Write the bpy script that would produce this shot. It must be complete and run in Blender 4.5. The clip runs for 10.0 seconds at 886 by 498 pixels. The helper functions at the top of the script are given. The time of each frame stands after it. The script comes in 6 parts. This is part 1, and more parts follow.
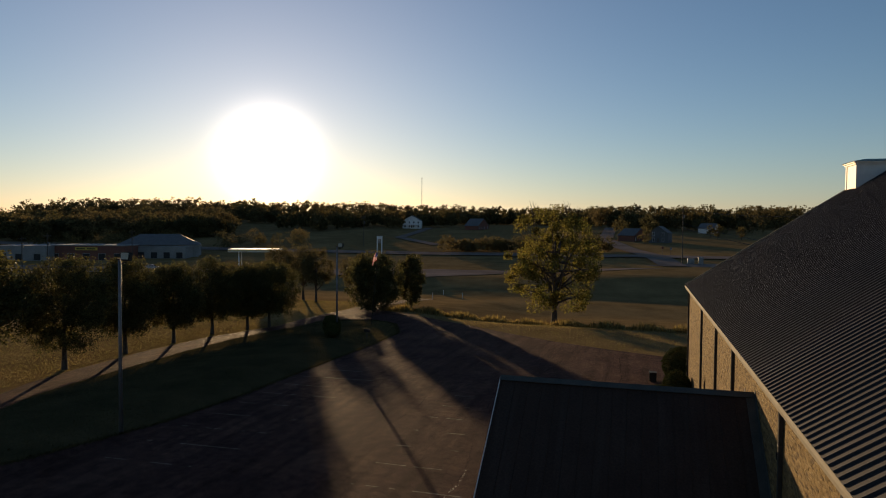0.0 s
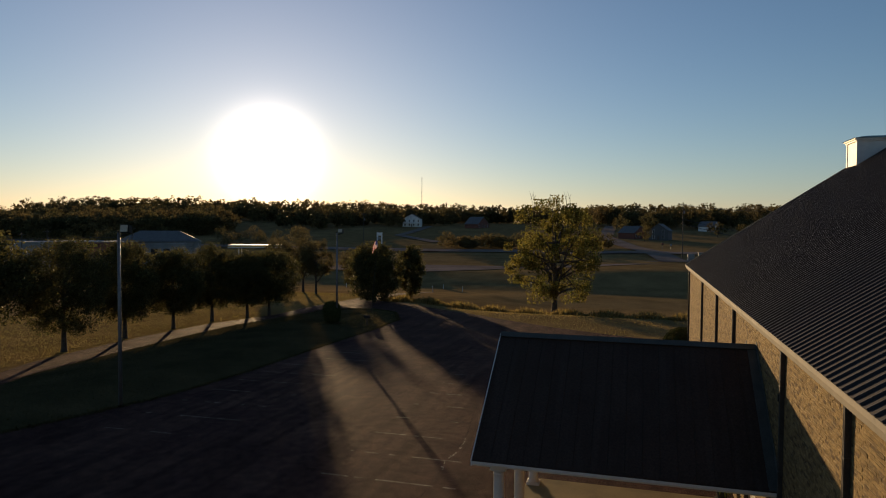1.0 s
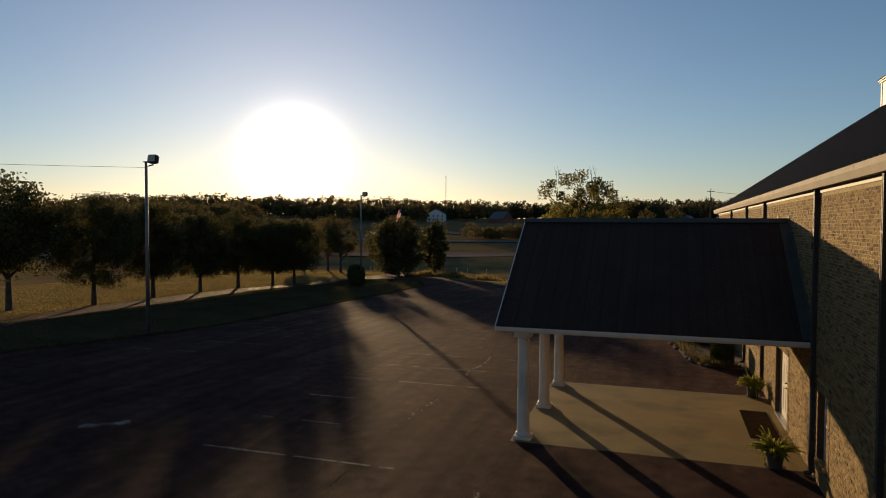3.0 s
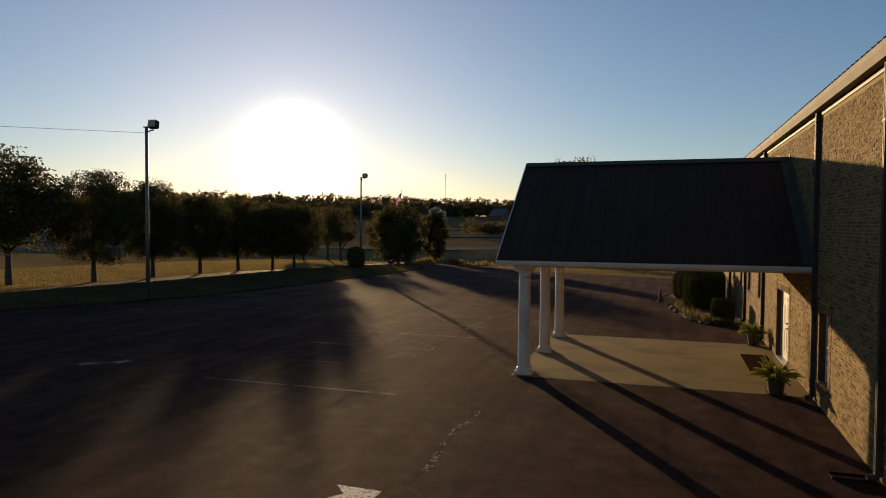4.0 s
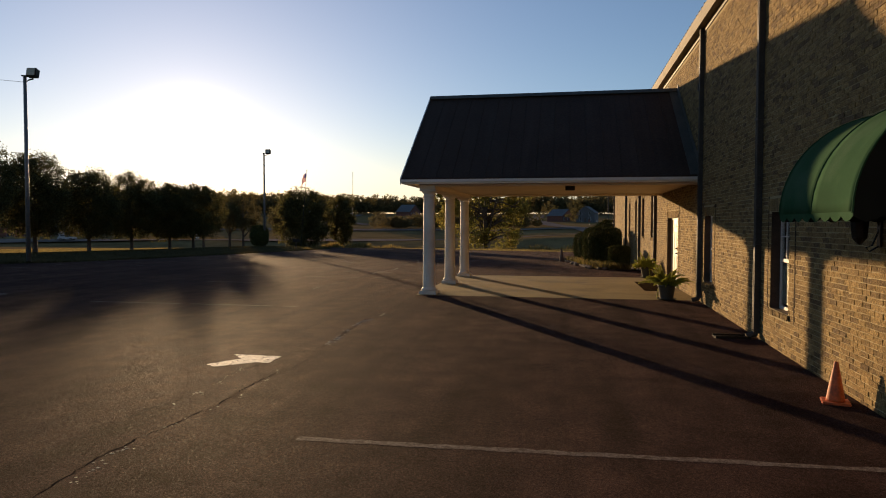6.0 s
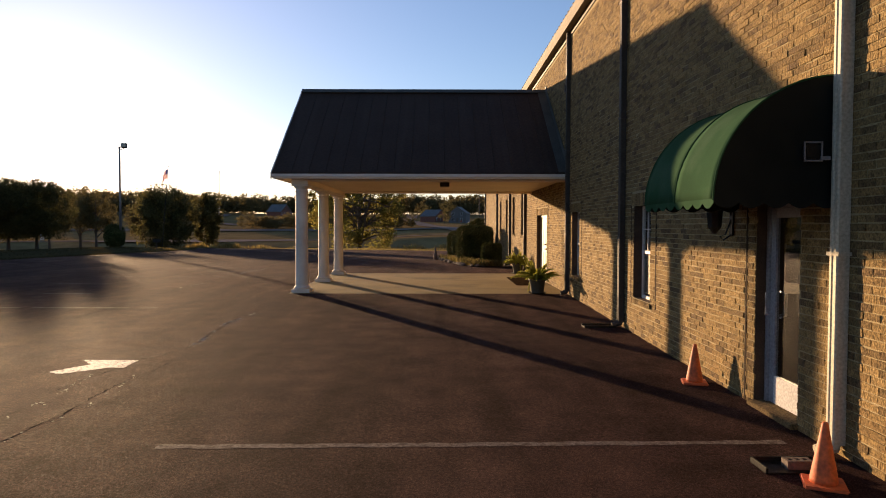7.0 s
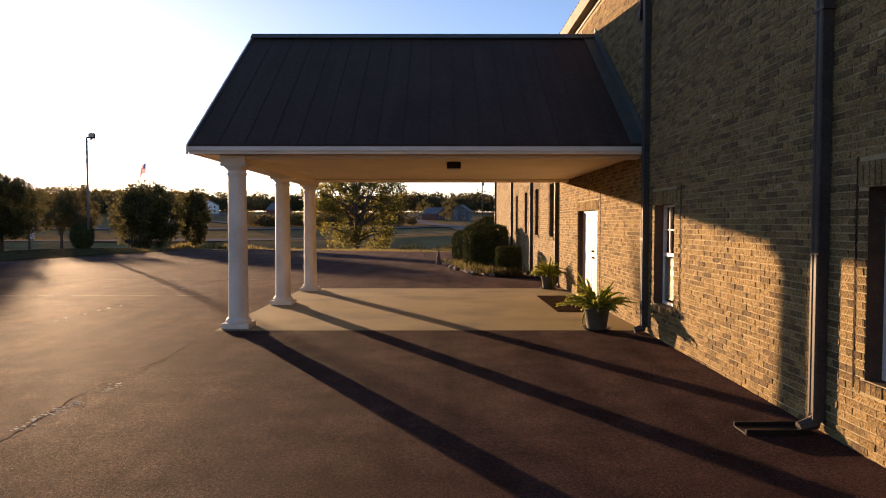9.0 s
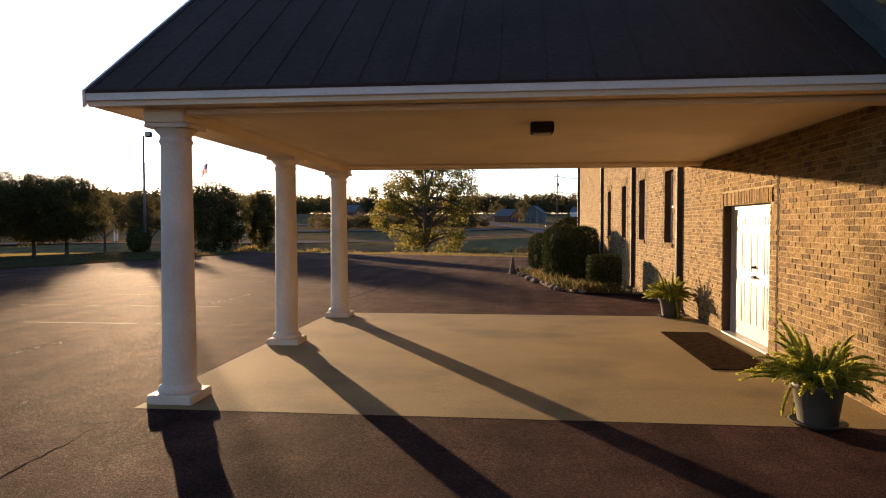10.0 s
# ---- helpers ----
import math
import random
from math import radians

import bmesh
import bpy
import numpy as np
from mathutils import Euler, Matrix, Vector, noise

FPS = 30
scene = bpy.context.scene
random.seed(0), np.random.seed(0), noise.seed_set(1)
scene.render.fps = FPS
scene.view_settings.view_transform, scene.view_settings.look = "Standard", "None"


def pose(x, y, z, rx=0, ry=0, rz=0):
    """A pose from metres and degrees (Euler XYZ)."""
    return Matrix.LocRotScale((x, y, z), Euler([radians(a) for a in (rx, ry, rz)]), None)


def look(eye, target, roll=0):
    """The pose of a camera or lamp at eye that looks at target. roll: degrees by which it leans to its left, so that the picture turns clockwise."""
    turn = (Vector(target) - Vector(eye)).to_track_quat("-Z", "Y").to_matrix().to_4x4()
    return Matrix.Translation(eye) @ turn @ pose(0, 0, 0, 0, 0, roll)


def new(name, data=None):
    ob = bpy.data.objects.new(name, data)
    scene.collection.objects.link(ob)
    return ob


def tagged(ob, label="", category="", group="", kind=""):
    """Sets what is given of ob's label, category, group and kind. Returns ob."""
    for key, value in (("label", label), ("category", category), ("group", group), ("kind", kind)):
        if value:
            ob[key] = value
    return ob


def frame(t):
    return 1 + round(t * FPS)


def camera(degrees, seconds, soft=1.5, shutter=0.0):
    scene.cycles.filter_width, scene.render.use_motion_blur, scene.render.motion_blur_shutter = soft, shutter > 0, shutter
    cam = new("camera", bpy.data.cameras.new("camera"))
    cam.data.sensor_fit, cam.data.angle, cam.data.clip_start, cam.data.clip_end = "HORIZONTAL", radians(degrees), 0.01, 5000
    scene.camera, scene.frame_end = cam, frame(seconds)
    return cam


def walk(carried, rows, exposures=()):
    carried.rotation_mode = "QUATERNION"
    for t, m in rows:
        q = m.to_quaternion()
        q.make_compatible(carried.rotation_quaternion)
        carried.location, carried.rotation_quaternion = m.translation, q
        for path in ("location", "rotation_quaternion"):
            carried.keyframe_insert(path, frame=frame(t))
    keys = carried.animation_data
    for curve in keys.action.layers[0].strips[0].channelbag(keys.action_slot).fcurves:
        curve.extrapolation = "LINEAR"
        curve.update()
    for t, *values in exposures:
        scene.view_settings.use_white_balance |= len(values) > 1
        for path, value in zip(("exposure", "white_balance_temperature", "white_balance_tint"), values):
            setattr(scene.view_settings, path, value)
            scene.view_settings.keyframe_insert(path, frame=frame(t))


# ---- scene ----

# ---------------------------------------------------------------- camera
cam = camera(66.6, 10.0, soft=1.05)
PATH = [
    (0, (0.061, 0.124, 10.72), (-0.496, 2.043, 10.65), 0.4),
    (0.5, (0.055, 0.143, 10.168), (-0.502, 2.063, 10.1), 0.4),
    (1, (0.06, 0.148, 9.3), (-0.497, 2.067, 9.231), 0.4),
    (1.5, (0.068, 0.16, 8.39), (-0.519, 2.07, 8.321), 0.3),
    (2, (0.09, 0.21, 7.454), (-0.536, 2.108, 7.386), 0.3),
    (2.5, (0.09, 0.21, 6.562), (-0.536, 2.108, 6.493), 0.2),
    (4, (0.07, 0.14, 3.949), (-0.554, 2.038, 3.878), 0.3),
    (4.5, (0.088, 0.14, 3.117), (-0.536, 2.039, 3.044), 0.2),
    (5, (0.105, 0.175, 2.378), (-0.521, 2.073, 2.305), 0.1),
    (5.5, (0.165, 0.171, 1.913), (-0.363, 2.099, 1.84), 0.1),
    (6, (0.171, 0.165, 1.854), (-0.19, 2.131, 1.781), 0.1),
    (6.2, (0.166, 0.176, 1.846), (-0.056, 2.162, 1.774), 0.1),
    (7.3, (0.077, 0.677, 1.722), (0.092, 2.675, 1.65), 0.1),
    (7.5, (0.055, 1.046, 1.722), (0.07, 3.045, 1.648), 0.1),
    (8, (0.046, 2.456, 1.715), (0.059, 4.454, 1.642), 0.15),
    (8.5, (0.029, 4.227, 1.746), (0.04, 6.225, 1.67), 0.1),
    (9, (0.015, 6.374, 1.777), (0.02, 8.372, 1.7), 0.0),
    (9.5, (-0.028, 8.79, 1.82), (-0.232, 10.777, 1.738), 0.05),
    (10, (-0.059, 11.38, 1.769), (-0.269, 13.368, 1.698), -0.1),
]
EXPOSURES = [(0, 0.0, 6650, 17), (2.5, 0.05, 6650, 17), (5, 0.25, 6850, 20), (6.2, 0.54, 6850, 22), (7.5, 1.25, 6750, 30), (9, 1.4, 6750, 32), (10, 1.42, 6650, 28)]
walk(cam, [(t, look(eye, target, roll)) for t, eye, target, roll in PATH], EXPOSURES)

# ---------------------------------------------------------------- light
SUN_AZ, SUN_EL = 30.65, 5.55  # degrees west of +y, and above the horizon
world = bpy.data.worlds.new("evening_sky")
scene.world = world
world.use_nodes = True
wn, wl = world.node_tree.nodes, world.node_tree.links
sky = wn.new("ShaderNodeTexSky")
sky.sky_type, sky.sun_disc = "NISHITA", False
sky.sun_elevation, sky.sun_rotation = radians(SUN_EL), radians(-SUN_AZ)
sky.altitude, sky.air_density, sky.dust_density, sky.ozone_density = 0.0, 1.0, 0.16, 3.0
az, el = radians(SUN_AZ), radians(SUN_EL)
SUN_DIR = Vector((-math.sin(az) * math.cos(el), math.cos(az) * math.cos(el), math.sin(el)))


def sky_math(op, a, b=None):
    k = wn.new("ShaderNodeMath")
    k.operation = op
    wl.new(a, k.inputs[0])
    if b is not None:
        k.inputs[1].default_value = b
    return k.outputs[0]


# the bright haze round the low sun, over the clear sky
facing = wn.new("ShaderNodeVectorMath")
facing.operation = "DOT_PRODUCT"
wl.new(wn.new("ShaderNodeTexCoord").outputs["Generated"], facing.inputs[0])
facing.inputs[1].default_value = SUN_DIR
near_sun = sky_math("MAXIMUM", facing.outputs["Value"], 0.0)
tint = wn.new("ShaderNodeVectorMath")
tint.operation = "MULTIPLY"
tint.inputs[1].default_value = (0.975, 1.0, 1.0)
wl.new(sky.outputs[0], tint.inputs[0])
sky_colour = tint.outputs[0]
for power, tone in ((900.0, (28.0, 24.5, 20.0)), (160.0, (0.66, 0.55, 0.52)), (20.0, (1.14, 0.98, 0.92)), (4.0, (0.36, 0.2, 0.14))):
    ring = wn.new("ShaderNodeVectorMath")
    ring.operation = "SCALE"
    ring.inputs[0].default_value = tone
    wl.new(sky_math("POWER", near_sun, power), ring.inputs["Scale"])
    add = wn.new("ShaderNodeVectorMath")
    add.operation = "ADD"
    wl.new(sky_colour, add.inputs[0]), wl.new(ring.outputs[0], add.inputs[1])
    sky_colour = add.outputs[0]
# thin pale haze low over the horizon
split = wn.new("ShaderNodeSeparateXYZ")
wl.new(facing.inputs[0].links[0].from_socket, split.inputs[0])
low = sky_math("POWER", sky_math("SUBTRACT", sky_math("MULTIPLY", sky_math("ABSOLUTE", split.outputs["Z"]), -1.0), -1.0), 11.0)
veil = wn.new("ShaderNodeVectorMath")
veil.operation = "MULTIPLY_ADD"
wl.new(low, veil.inputs[0])
veil.inputs[1].default_value = (0.45, 0.3, 0.95)
wl.new(sky_colour, veil.inputs[2])
wl.new(veil.outputs[0], wn["Background"].inputs[0])
wn["Background"].inputs[1].default_value = 0.115
sun = new("sun", bpy.data.lights.new("sun", "SUN"))
sun.data.energy, sun.data.angle, sun.data.color = 5.0, radians(0.53), (1.0, 0.72, 0.37)
sun.matrix_world = look(SUN_DIR * 60, (0, 0, 0))

# ---------------------------------------------------------------- materials


def material(name, c1, c2, scale=2.0, rough=0.8, metal=0.0, bump=0.2, grain=40.0, speck=0.25, spec=0.5, stain=None, stain_scale=0.4, stain_amount=0.5, vary=0.0, leaf=0.0, coat=0.0):
    """Two colours mixed by a broad noise, a fine grain over them, stains, relief; leaf: share of light let through."""
    m = bpy.data.materials.new(name)
    m.use_nodes = True
    n, l = m.node_tree.nodes, m.node_tree.links
    b = n["Principled BSDF"]
    b.inputs["Roughness"].default_value = rough
    b.inputs["Metallic"].default_value = metal
    b.inputs["Specular IOR Level"].default_value = spec
    b.inputs["Coat Weight"].default_value = coat
    co = n.new("ShaderNodeTexCoord")
    big = n.new("ShaderNodeTexNoise")
    big.inputs["Scale"].default_value, big.inputs["Detail"].default_value = scale, 5
    l.new(co.outputs["Object"], big.inputs["Vector"])
    ramp = n.new("ShaderNodeValToRGB")
    ramp.color_ramp.elements[0].position, ramp.color_ramp.elements[1].position = 0.35, 0.65
    ramp.color_ramp.elements[0].color, ramp.color_ramp.elements[1].color = (*c1, 1), (*c2, 1)
    l.new(big.outputs["Fac"], ramp.inputs["Fac"])
    colour = ramp.outputs["Color"]
    if stain:
        sn = n.new("ShaderNodeTexNoise")
        sn.inputs["Scale"].default_value, sn.inputs["Detail"].default_value = stain_scale, 8
        l.new(co.outputs["Object"], sn.inputs["Vector"])
        r = n.new("ShaderNodeMapRange")
        r.inputs["From Min"].default_value, r.inputs["From Max"].default_value, r.inputs["To Max"].default_value = 0.5, 0.7, stain_amount
        l.new(sn.outputs["Fac"], r.inputs["Value"])
        mx = n.new("ShaderNodeMixRGB")
        mx.inputs["Color2"].default_value = (*stain, 1)
        l.new(r.outputs[0], mx.inputs["Fac"]), l.new(colour, mx.inputs["Color1"])
        colour = mx.outputs[0]
    fine = n.new("ShaderNodeTexNoise")
    fine.inputs["Scale"].default_value, fine.inputs["Detail"].default_value = grain, 6
    l.new(co.outputs["Object"], fine.inputs["Vector"])
    fr = n.new("ShaderNodeMapRange")
    fr.inputs["From Min"].default_value, fr.inputs["From Max"].default_value = 0.3, 0.7
    fr.inputs["To Min"].default_value, fr.inputs["To Max"].default_value = 1 - speck, 1 + speck
    l.new(fine.outputs["Fac"], fr.inputs["Value"])
    value = fr.outputs[0]
    if vary:
        oi, ge = n.new("ShaderNodeObjectInfo"), n.new("ShaderNodeNewGeometry")
        ad = n.new("ShaderNodeMath")
        ad.operation = "ADD"
        l.new(oi.outputs["Random"], ad.inputs[0]), l.new(ge.outputs["Random Per Island"], ad.inputs[1])
        fc = n.new("ShaderNodeMath")
        fc.operation = "FRACT"
        l.new(ad.outputs[0], fc.inputs[0])
        vr = n.new("ShaderNodeMapRange")
        vr.inputs["To Min"].default_value, vr.inputs["To Max"].default_value = 1 - vary, 1 + vary
        l.new(fc.outputs[0], vr.inputs["Value"])
        mu = n.new("ShaderNodeMath")
        mu.operation = "MULTIPLY"
        l.new(vr.outputs[0], mu.inputs[0]), l.new(value, mu.inputs[1])
        value = mu.outputs[0]
    sc = n.new("ShaderNodeVectorMath")
    sc.operation = "SCALE"
    l.new(colour, sc.inputs[0]), l.new(value, sc.inputs["Scale"])
    l.new(sc.outputs[0], b.inputs["Base Color"])
    if bump:
        bp = n.new("ShaderNodeBump")
        bp.inputs["Strength"].default_value, bp.inputs["Distance"].default_value = bump, 0.02
        l.new(fine.outputs["Fac"], bp.inputs["Height"]), l.new(bp.outputs[0], b.inputs["Normal"])
    if leaf:
        tr, ms = n.new("ShaderNodeBsdfTranslucent"), n.new("ShaderNodeMixShader")
        ms.inputs[0].default_value = leaf
        l.new(sc.outputs[0], tr.inputs["Color"])
        l.new(b.outputs[0], ms.inputs[1]), l.new(tr.outputs[0], ms.inputs[2])
        l.new(ms.outputs[0], n["Material Output"].inputs["Surface"])
    return m


def brick_material():
    m = material("tan_brick", (0.305, 0.2, 0.083), (0.156, 0.097, 0.041), 13, 0.9, bump=1.0, grain=55, speck=0.55, spec=0.2, stain=(0.09, 0.058, 0.026), stain_scale=38, stain_amount=0.95)
    n, l = m.node_tree.nodes, m.node_tree.links
    oi, ge, ad, fc = n.new("ShaderNodeObjectInfo"), n.new("ShaderNodeNewGeometry"), n.new("ShaderNodeMath"), n.new("ShaderNodeMath")
    ad.operation, fc.operation = "ADD", "FRACT"
    l.new(oi.outputs["Random"], ad.inputs[0]), l.new(ge.outputs["Random Per Island"], ad.inputs[1]), l.new(ad.outputs[0], fc.inputs[0])
    rp = n.new("ShaderNodeValToRGB")
    cr = rp.color_ramp
    cr.interpolation = "CONSTANT"
    cr.elements[0].color, cr.elements[1].color = (0.068, 0.044, 0.024, 1), (0.305, 0.21, 0.084, 1)
    cr.elements[1].position = 0.86
    for p, c in ((0.1, (0.118, 0.08, 0.034)), (0.25, (0.24, 0.163, 0.064)), (0.46, (0.19, 0.125, 0.049)), (0.66, (0.268, 0.185, 0.074))):
        cr.elements.new(p).color = (*c, 1)
    l.new(fc.outputs[0], rp.inputs["Fac"])
    mx = n.new("ShaderNodeMixRGB")
    mx.inputs["Fac"].default_value = 0.62
    scale = [k for k in n if k.bl_idname == "ShaderNodeVectorMath"][0]
    old = scale.inputs[0].links[0].from_socket
    l.new(old, mx.inputs["Color1"]), l.new(rp.outputs[0], mx.inputs["Color2"])
    l.new(mx.outputs[0], scale.inputs[0])
    # split face: short upright ridges
    co = [k for k in n if k.bl_idname == "ShaderNodeTexCoord"][0]
    relief = [k for k in n if k.bl_idname == "ShaderNodeBump"][0]
    mp, ridge = n.new("ShaderNodeMapping"), n.new("ShaderNodeTexNoise")
    mp.inputs["Scale"].default_value = (1.0, 1.5, 0.75)
    ridge.inputs["Scale"].default_value, ridge.inputs["Detail"].default_value, ridge.inputs["Distortion"].default_value = 34.0, 4, 0.8
    l.new(co.outputs["Object"], mp.inputs["Vector"]), l.new(mp.outputs[0], ridge.inputs["Vector"])
    l.new(ridge.outputs["Fac"], relief.inputs["Height"])
    relief.inputs["Distance"].default_value = 0.02
    return m


def asphalt_material():
    """Worn asphalt: broad reddish patches, wheel-worn streaks along the drive, and stones of several greys in the binder."""
    m = bpy.data.materials.new("worn_asphalt")
    m.use_nodes = True
    n, l = m.node_tree.nodes, m.node_tree.links
    b = n["Principled BSDF"]
    co = n.new("ShaderNodeTexCoord")

    def noise_at(scale, detail, stretch=(1, 1, 1)):
        mp, t = n.new("ShaderNodeMapping"), n.new("ShaderNodeTexNoise")
        mp.inputs["Scale"].default_value = stretch
        t.inputs["Scale"].default_value, t.inputs["Detail"].default_value = scale, detail
        l.new(co.outputs["Object"], mp.inputs["Vector"]), l.new(mp.outputs[0], t.inputs["Vector"])
        return t.outputs["Fac"]

    def spread(value, a, b2, lo, hi):
        r = n.new("ShaderNodeMapRange")
        for k, v in (("From Min", a), ("From Max", b2), ("To Min", lo), ("To Max", hi)):
            r.inputs[k].default_value = v
        l.new(value, r.inputs["Value"])
        return r.outputs[0]

    def times(a, b2):
        k = n.new("ShaderNodeMath")
        k.operation = "MULTIPLY"
        l.new(a, k.inputs[0]), l.new(b2, k.inputs[1])
        return k.outputs[0]

    ramp = n.new("ShaderNodeValToRGB")
    e = ramp.color_ramp.elements
    e[0].position, e[1].position = 0.34, 0.68
    e[0].color, e[1].color = (0.073, 0.04, 0.035, 1), (0.109, 0.061, 0.049, 1)
    l.new(noise_at(0.3, 7), ramp.inputs["Fac"])
    value = times(spread(noise_at(2.1, 8), 0.3, 0.7, 0.72, 1.28), spread(noise_at(1.0, 6, (1.5, 0.1, 1)), 0.42, 0.66, 1.12, 0.72))
    stones = n.new("ShaderNodeTexVoronoi")
    stones.inputs["Scale"].default_value = 215.0
    l.new(co.outputs["Object"], stones.inputs["Vector"])
    pick = n.new("ShaderNodeSeparateColor")
    l.new(stones.outputs["Color"], pick.inputs[0])
    tone = n.new("ShaderNodeValToRGB")
    tone.color_ramp.interpolation = "CONSTANT"
    te = tone.color_ramp.elements
    te[0].color, te[1].color = (0.55, 0.55, 0.55, 1), (1.9, 1.8, 1.65, 1)
    te[1].position = 0.955
    for p, v in ((0.3, 0.75), (0.55, 1.0), (0.8, 1.4)):
        te.new(p).color = (v, v, v, 1)
    l.new(pick.outputs[0], tone.inputs["Fac"])
    glossy = n.new("ShaderNodeMath")
    glossy.operation, glossy.inputs[1].default_value = "GREATER_THAN", 0.93
    l.new(pick.outputs[1], glossy.inputs[0])
    l.new(spread(glossy.outputs[0], 0, 1, 0.9, 0.62), b.inputs["Roughness"]), l.new(spread(glossy.outputs[0], 0, 1, 0.009, 0.055), b.inputs["Specular IOR Level"])
    grit = spread(noise_at(38.0, 4), 0.3, 0.7, 0.6, 1.4)
    value = times(value, grit)
    sc, mu = n.new("ShaderNodeVectorMath"), n.new("ShaderNodeVectorMath")
    sc.operation, mu.operation = "SCALE", "MULTIPLY"
    l.new(ramp.outputs[0], sc.inputs[0]), l.new(value, sc.inputs["Scale"])
    l.new(sc.outputs[0], mu.inputs[0]), l.new(tone.outputs[0], mu.inputs[1])
    l.new(mu.outputs[0], b.inputs["Base Color"])
    bp = n.new("ShaderNodeBump")
    bp.inputs["Strength"].default_value, bp.inputs["Distance"].default_value = 1.0, 0.014
    l.new(times(stones.outputs["Distance"], grit), bp.inputs["Height"])
    bp.invert = True
    l.new(bp.outputs[0], b.inputs["Normal"])
    return m


def glass_material(name, tint=(0.9, 0.95, 0.95), ior=1.45):
    m = bpy.data.materials.new(name)
    m.use_nodes = True
    b = m.node_tree.nodes["Principled BSDF"]
    b.inputs["Base Color"].default_value = (*tint, 1)
    b.inputs["Roughness"].default_value, b.inputs["Transmission Weight"].default_value, b.inputs["IOR"].default_value = 0.01, 1.0, ior
    return m


BRICK = brick_material()
MORTAR = material("grey_mortar", (0.4, 0.32, 0.17), (0.31, 0.25, 0.135), 6, 0.95, bump=0.6, grain=120)
ASPHALT = asphalt_material()
# Brick reveals, with the shade of the recess put into a darker brown.
REVEAL = material("shaded_brick_reveal", (0.095, 0.06, 0.04), (0.062, 0.041, 0.029), 5, 0.8, bump=0.4, grain=60, spec=0.2)
JOINT_DARK = material("dark_joint_and_shade", (0.03, 0.019, 0.011), (0.045, 0.029, 0.017), 9, 0.9, bump=0.5, grain=50, spec=0.1)
CONCRETE = material("stained_concrete", (0.33, 0.248, 0.112), (0.25, 0.19, 0.087), 0.55, 0.85, bump=0.3, grain=60, speck=0.16, spec=0.1, stain=(0.165, 0.13, 0.07), stain_scale=0.7, stain_amount=0.75)
PAINT_LINE = material("worn_white_paint", (0.82, 0.78, 0.68), (0.66, 0.61, 0.52), 9, 0.75, bump=0.5, grain=60, spec=0.12, speck=0.4, stain=(0.1, 0.07, 0.055), stain_scale=17, stain_amount=0.95)
WORN_LINE = material("worn_thin_paint", (0.21, 0.17, 0.145), (0.105, 0.078, 0.066), 30, 0.85, bump=0.5, grain=90, speck=0.5, spec=0.03, stain=(0.075, 0.05, 0.04), stain_scale=14, stain_amount=1.0)
FADED_LINE = material("faded_white_paint", (0.3, 0.255, 0.21), (0.11, 0.082, 0.066), 5, 0.85, bump=0.5, grain=60, speck=0.4, spec=0.05, stain=(0.085, 0.05, 0.041), stain_scale=0.9, stain_amount=1.0)
CHIPS = material("pale_asphalt_chips", (0.55, 0.47, 0.38), (0.3, 0.25, 0.2), 20, 0.95, bump=0.3, vary=0.4)
CRACK = material("open_crack", (0.02, 0.015, 0.013), (0.032, 0.023, 0.02), 8, 1.0, bump=0.5, spec=0.0)
GRASS = material("dry_lawn", (0.17, 0.114, 0.052), (0.25, 0.168, 0.075), 0.22, 1.0, bump=0.6, grain=16, speck=0.35, spec=0.0, stain=(0.3, 0.2, 0.09), stain_scale=0.03, stain_amount=0.85)
WEED = material("dry_weeds", (0.19, 0.15, 0.052), (0.28, 0.2, 0.07), 0.6, 0.9, bump=0, vary=0.5, leaf=0.6, spec=0.1)
BLADE = material("lawn_blades", (0.21, 0.168, 0.06), (0.28, 0.212, 0.085), 0.3, 0.9, bump=0, vary=0.35, leaf=0.55, spec=0.1)
BED_PLANT = material("bed_plant_leaves", (0.09, 0.085, 0.03), (0.2, 0.145, 0.052), 1.6, 0.9, bump=0, vary=0.6, leaf=0.45, spec=0.1)
# Bank grass: lawn colours darkened, since the bank's shade is put into them.
SHADED_BLADE = material("shaded_bank_blades", (0.07, 0.06, 0.026), (0.1, 0.08, 0.036), 0.3, 0.9, bump=0, vary=0.35, leaf=0.4, spec=0.05)
SHADED_TURF = material("shaded_bank_turf", (0.05, 0.043, 0.021), (0.08, 0.063, 0.03), 0.3, 1.0, bump=0.6, grain=16, speck=0.35, spec=0.0, stain=(0.11, 0.082, 0.04), stain_scale=0.25, stain_amount=0.6)
ROOF = material("dark_metal_roof", (0.027, 0.022, 0.02), (0.036, 0.029, 0.026), 0.5, 0.6, bump=0.1, grain=20, speck=0.2, spec=0.22)
PROOF = material("weathered_brown_metal_roof", (0.042, 0.027, 0.02), (0.054, 0.035, 0.026), 0.7, 0.7, bump=0.15, grain=18, speck=0.2, spec=0.1, stain=(0.066, 0.048, 0.038), stain_scale=0.8)
_roof_nodes, _roof_links = PROOF.node_tree.nodes, PROOF.node_tree.links
_streak = [k for k in _roof_nodes if k.bl_idname == "ShaderNodeTexNoise"][1]
_squeeze = _roof_nodes.new("ShaderNodeMapping")
_squeeze.inputs["Scale"].default_value = (4.0, 0.3, 0.3)
_roof_links.new(_streak.inputs["Vector"].links[0].from_socket, _squeeze.inputs["Vector"])
_roof_links.new(_squeeze.outputs[0], _streak.inputs["Vector"])
GREEN_TRIM = material("faded_green_metal_trim", (0.055, 0.058, 0.05), (0.08, 0.08, 0.068), 2, 0.6, bump=0.1, spec=0.25)
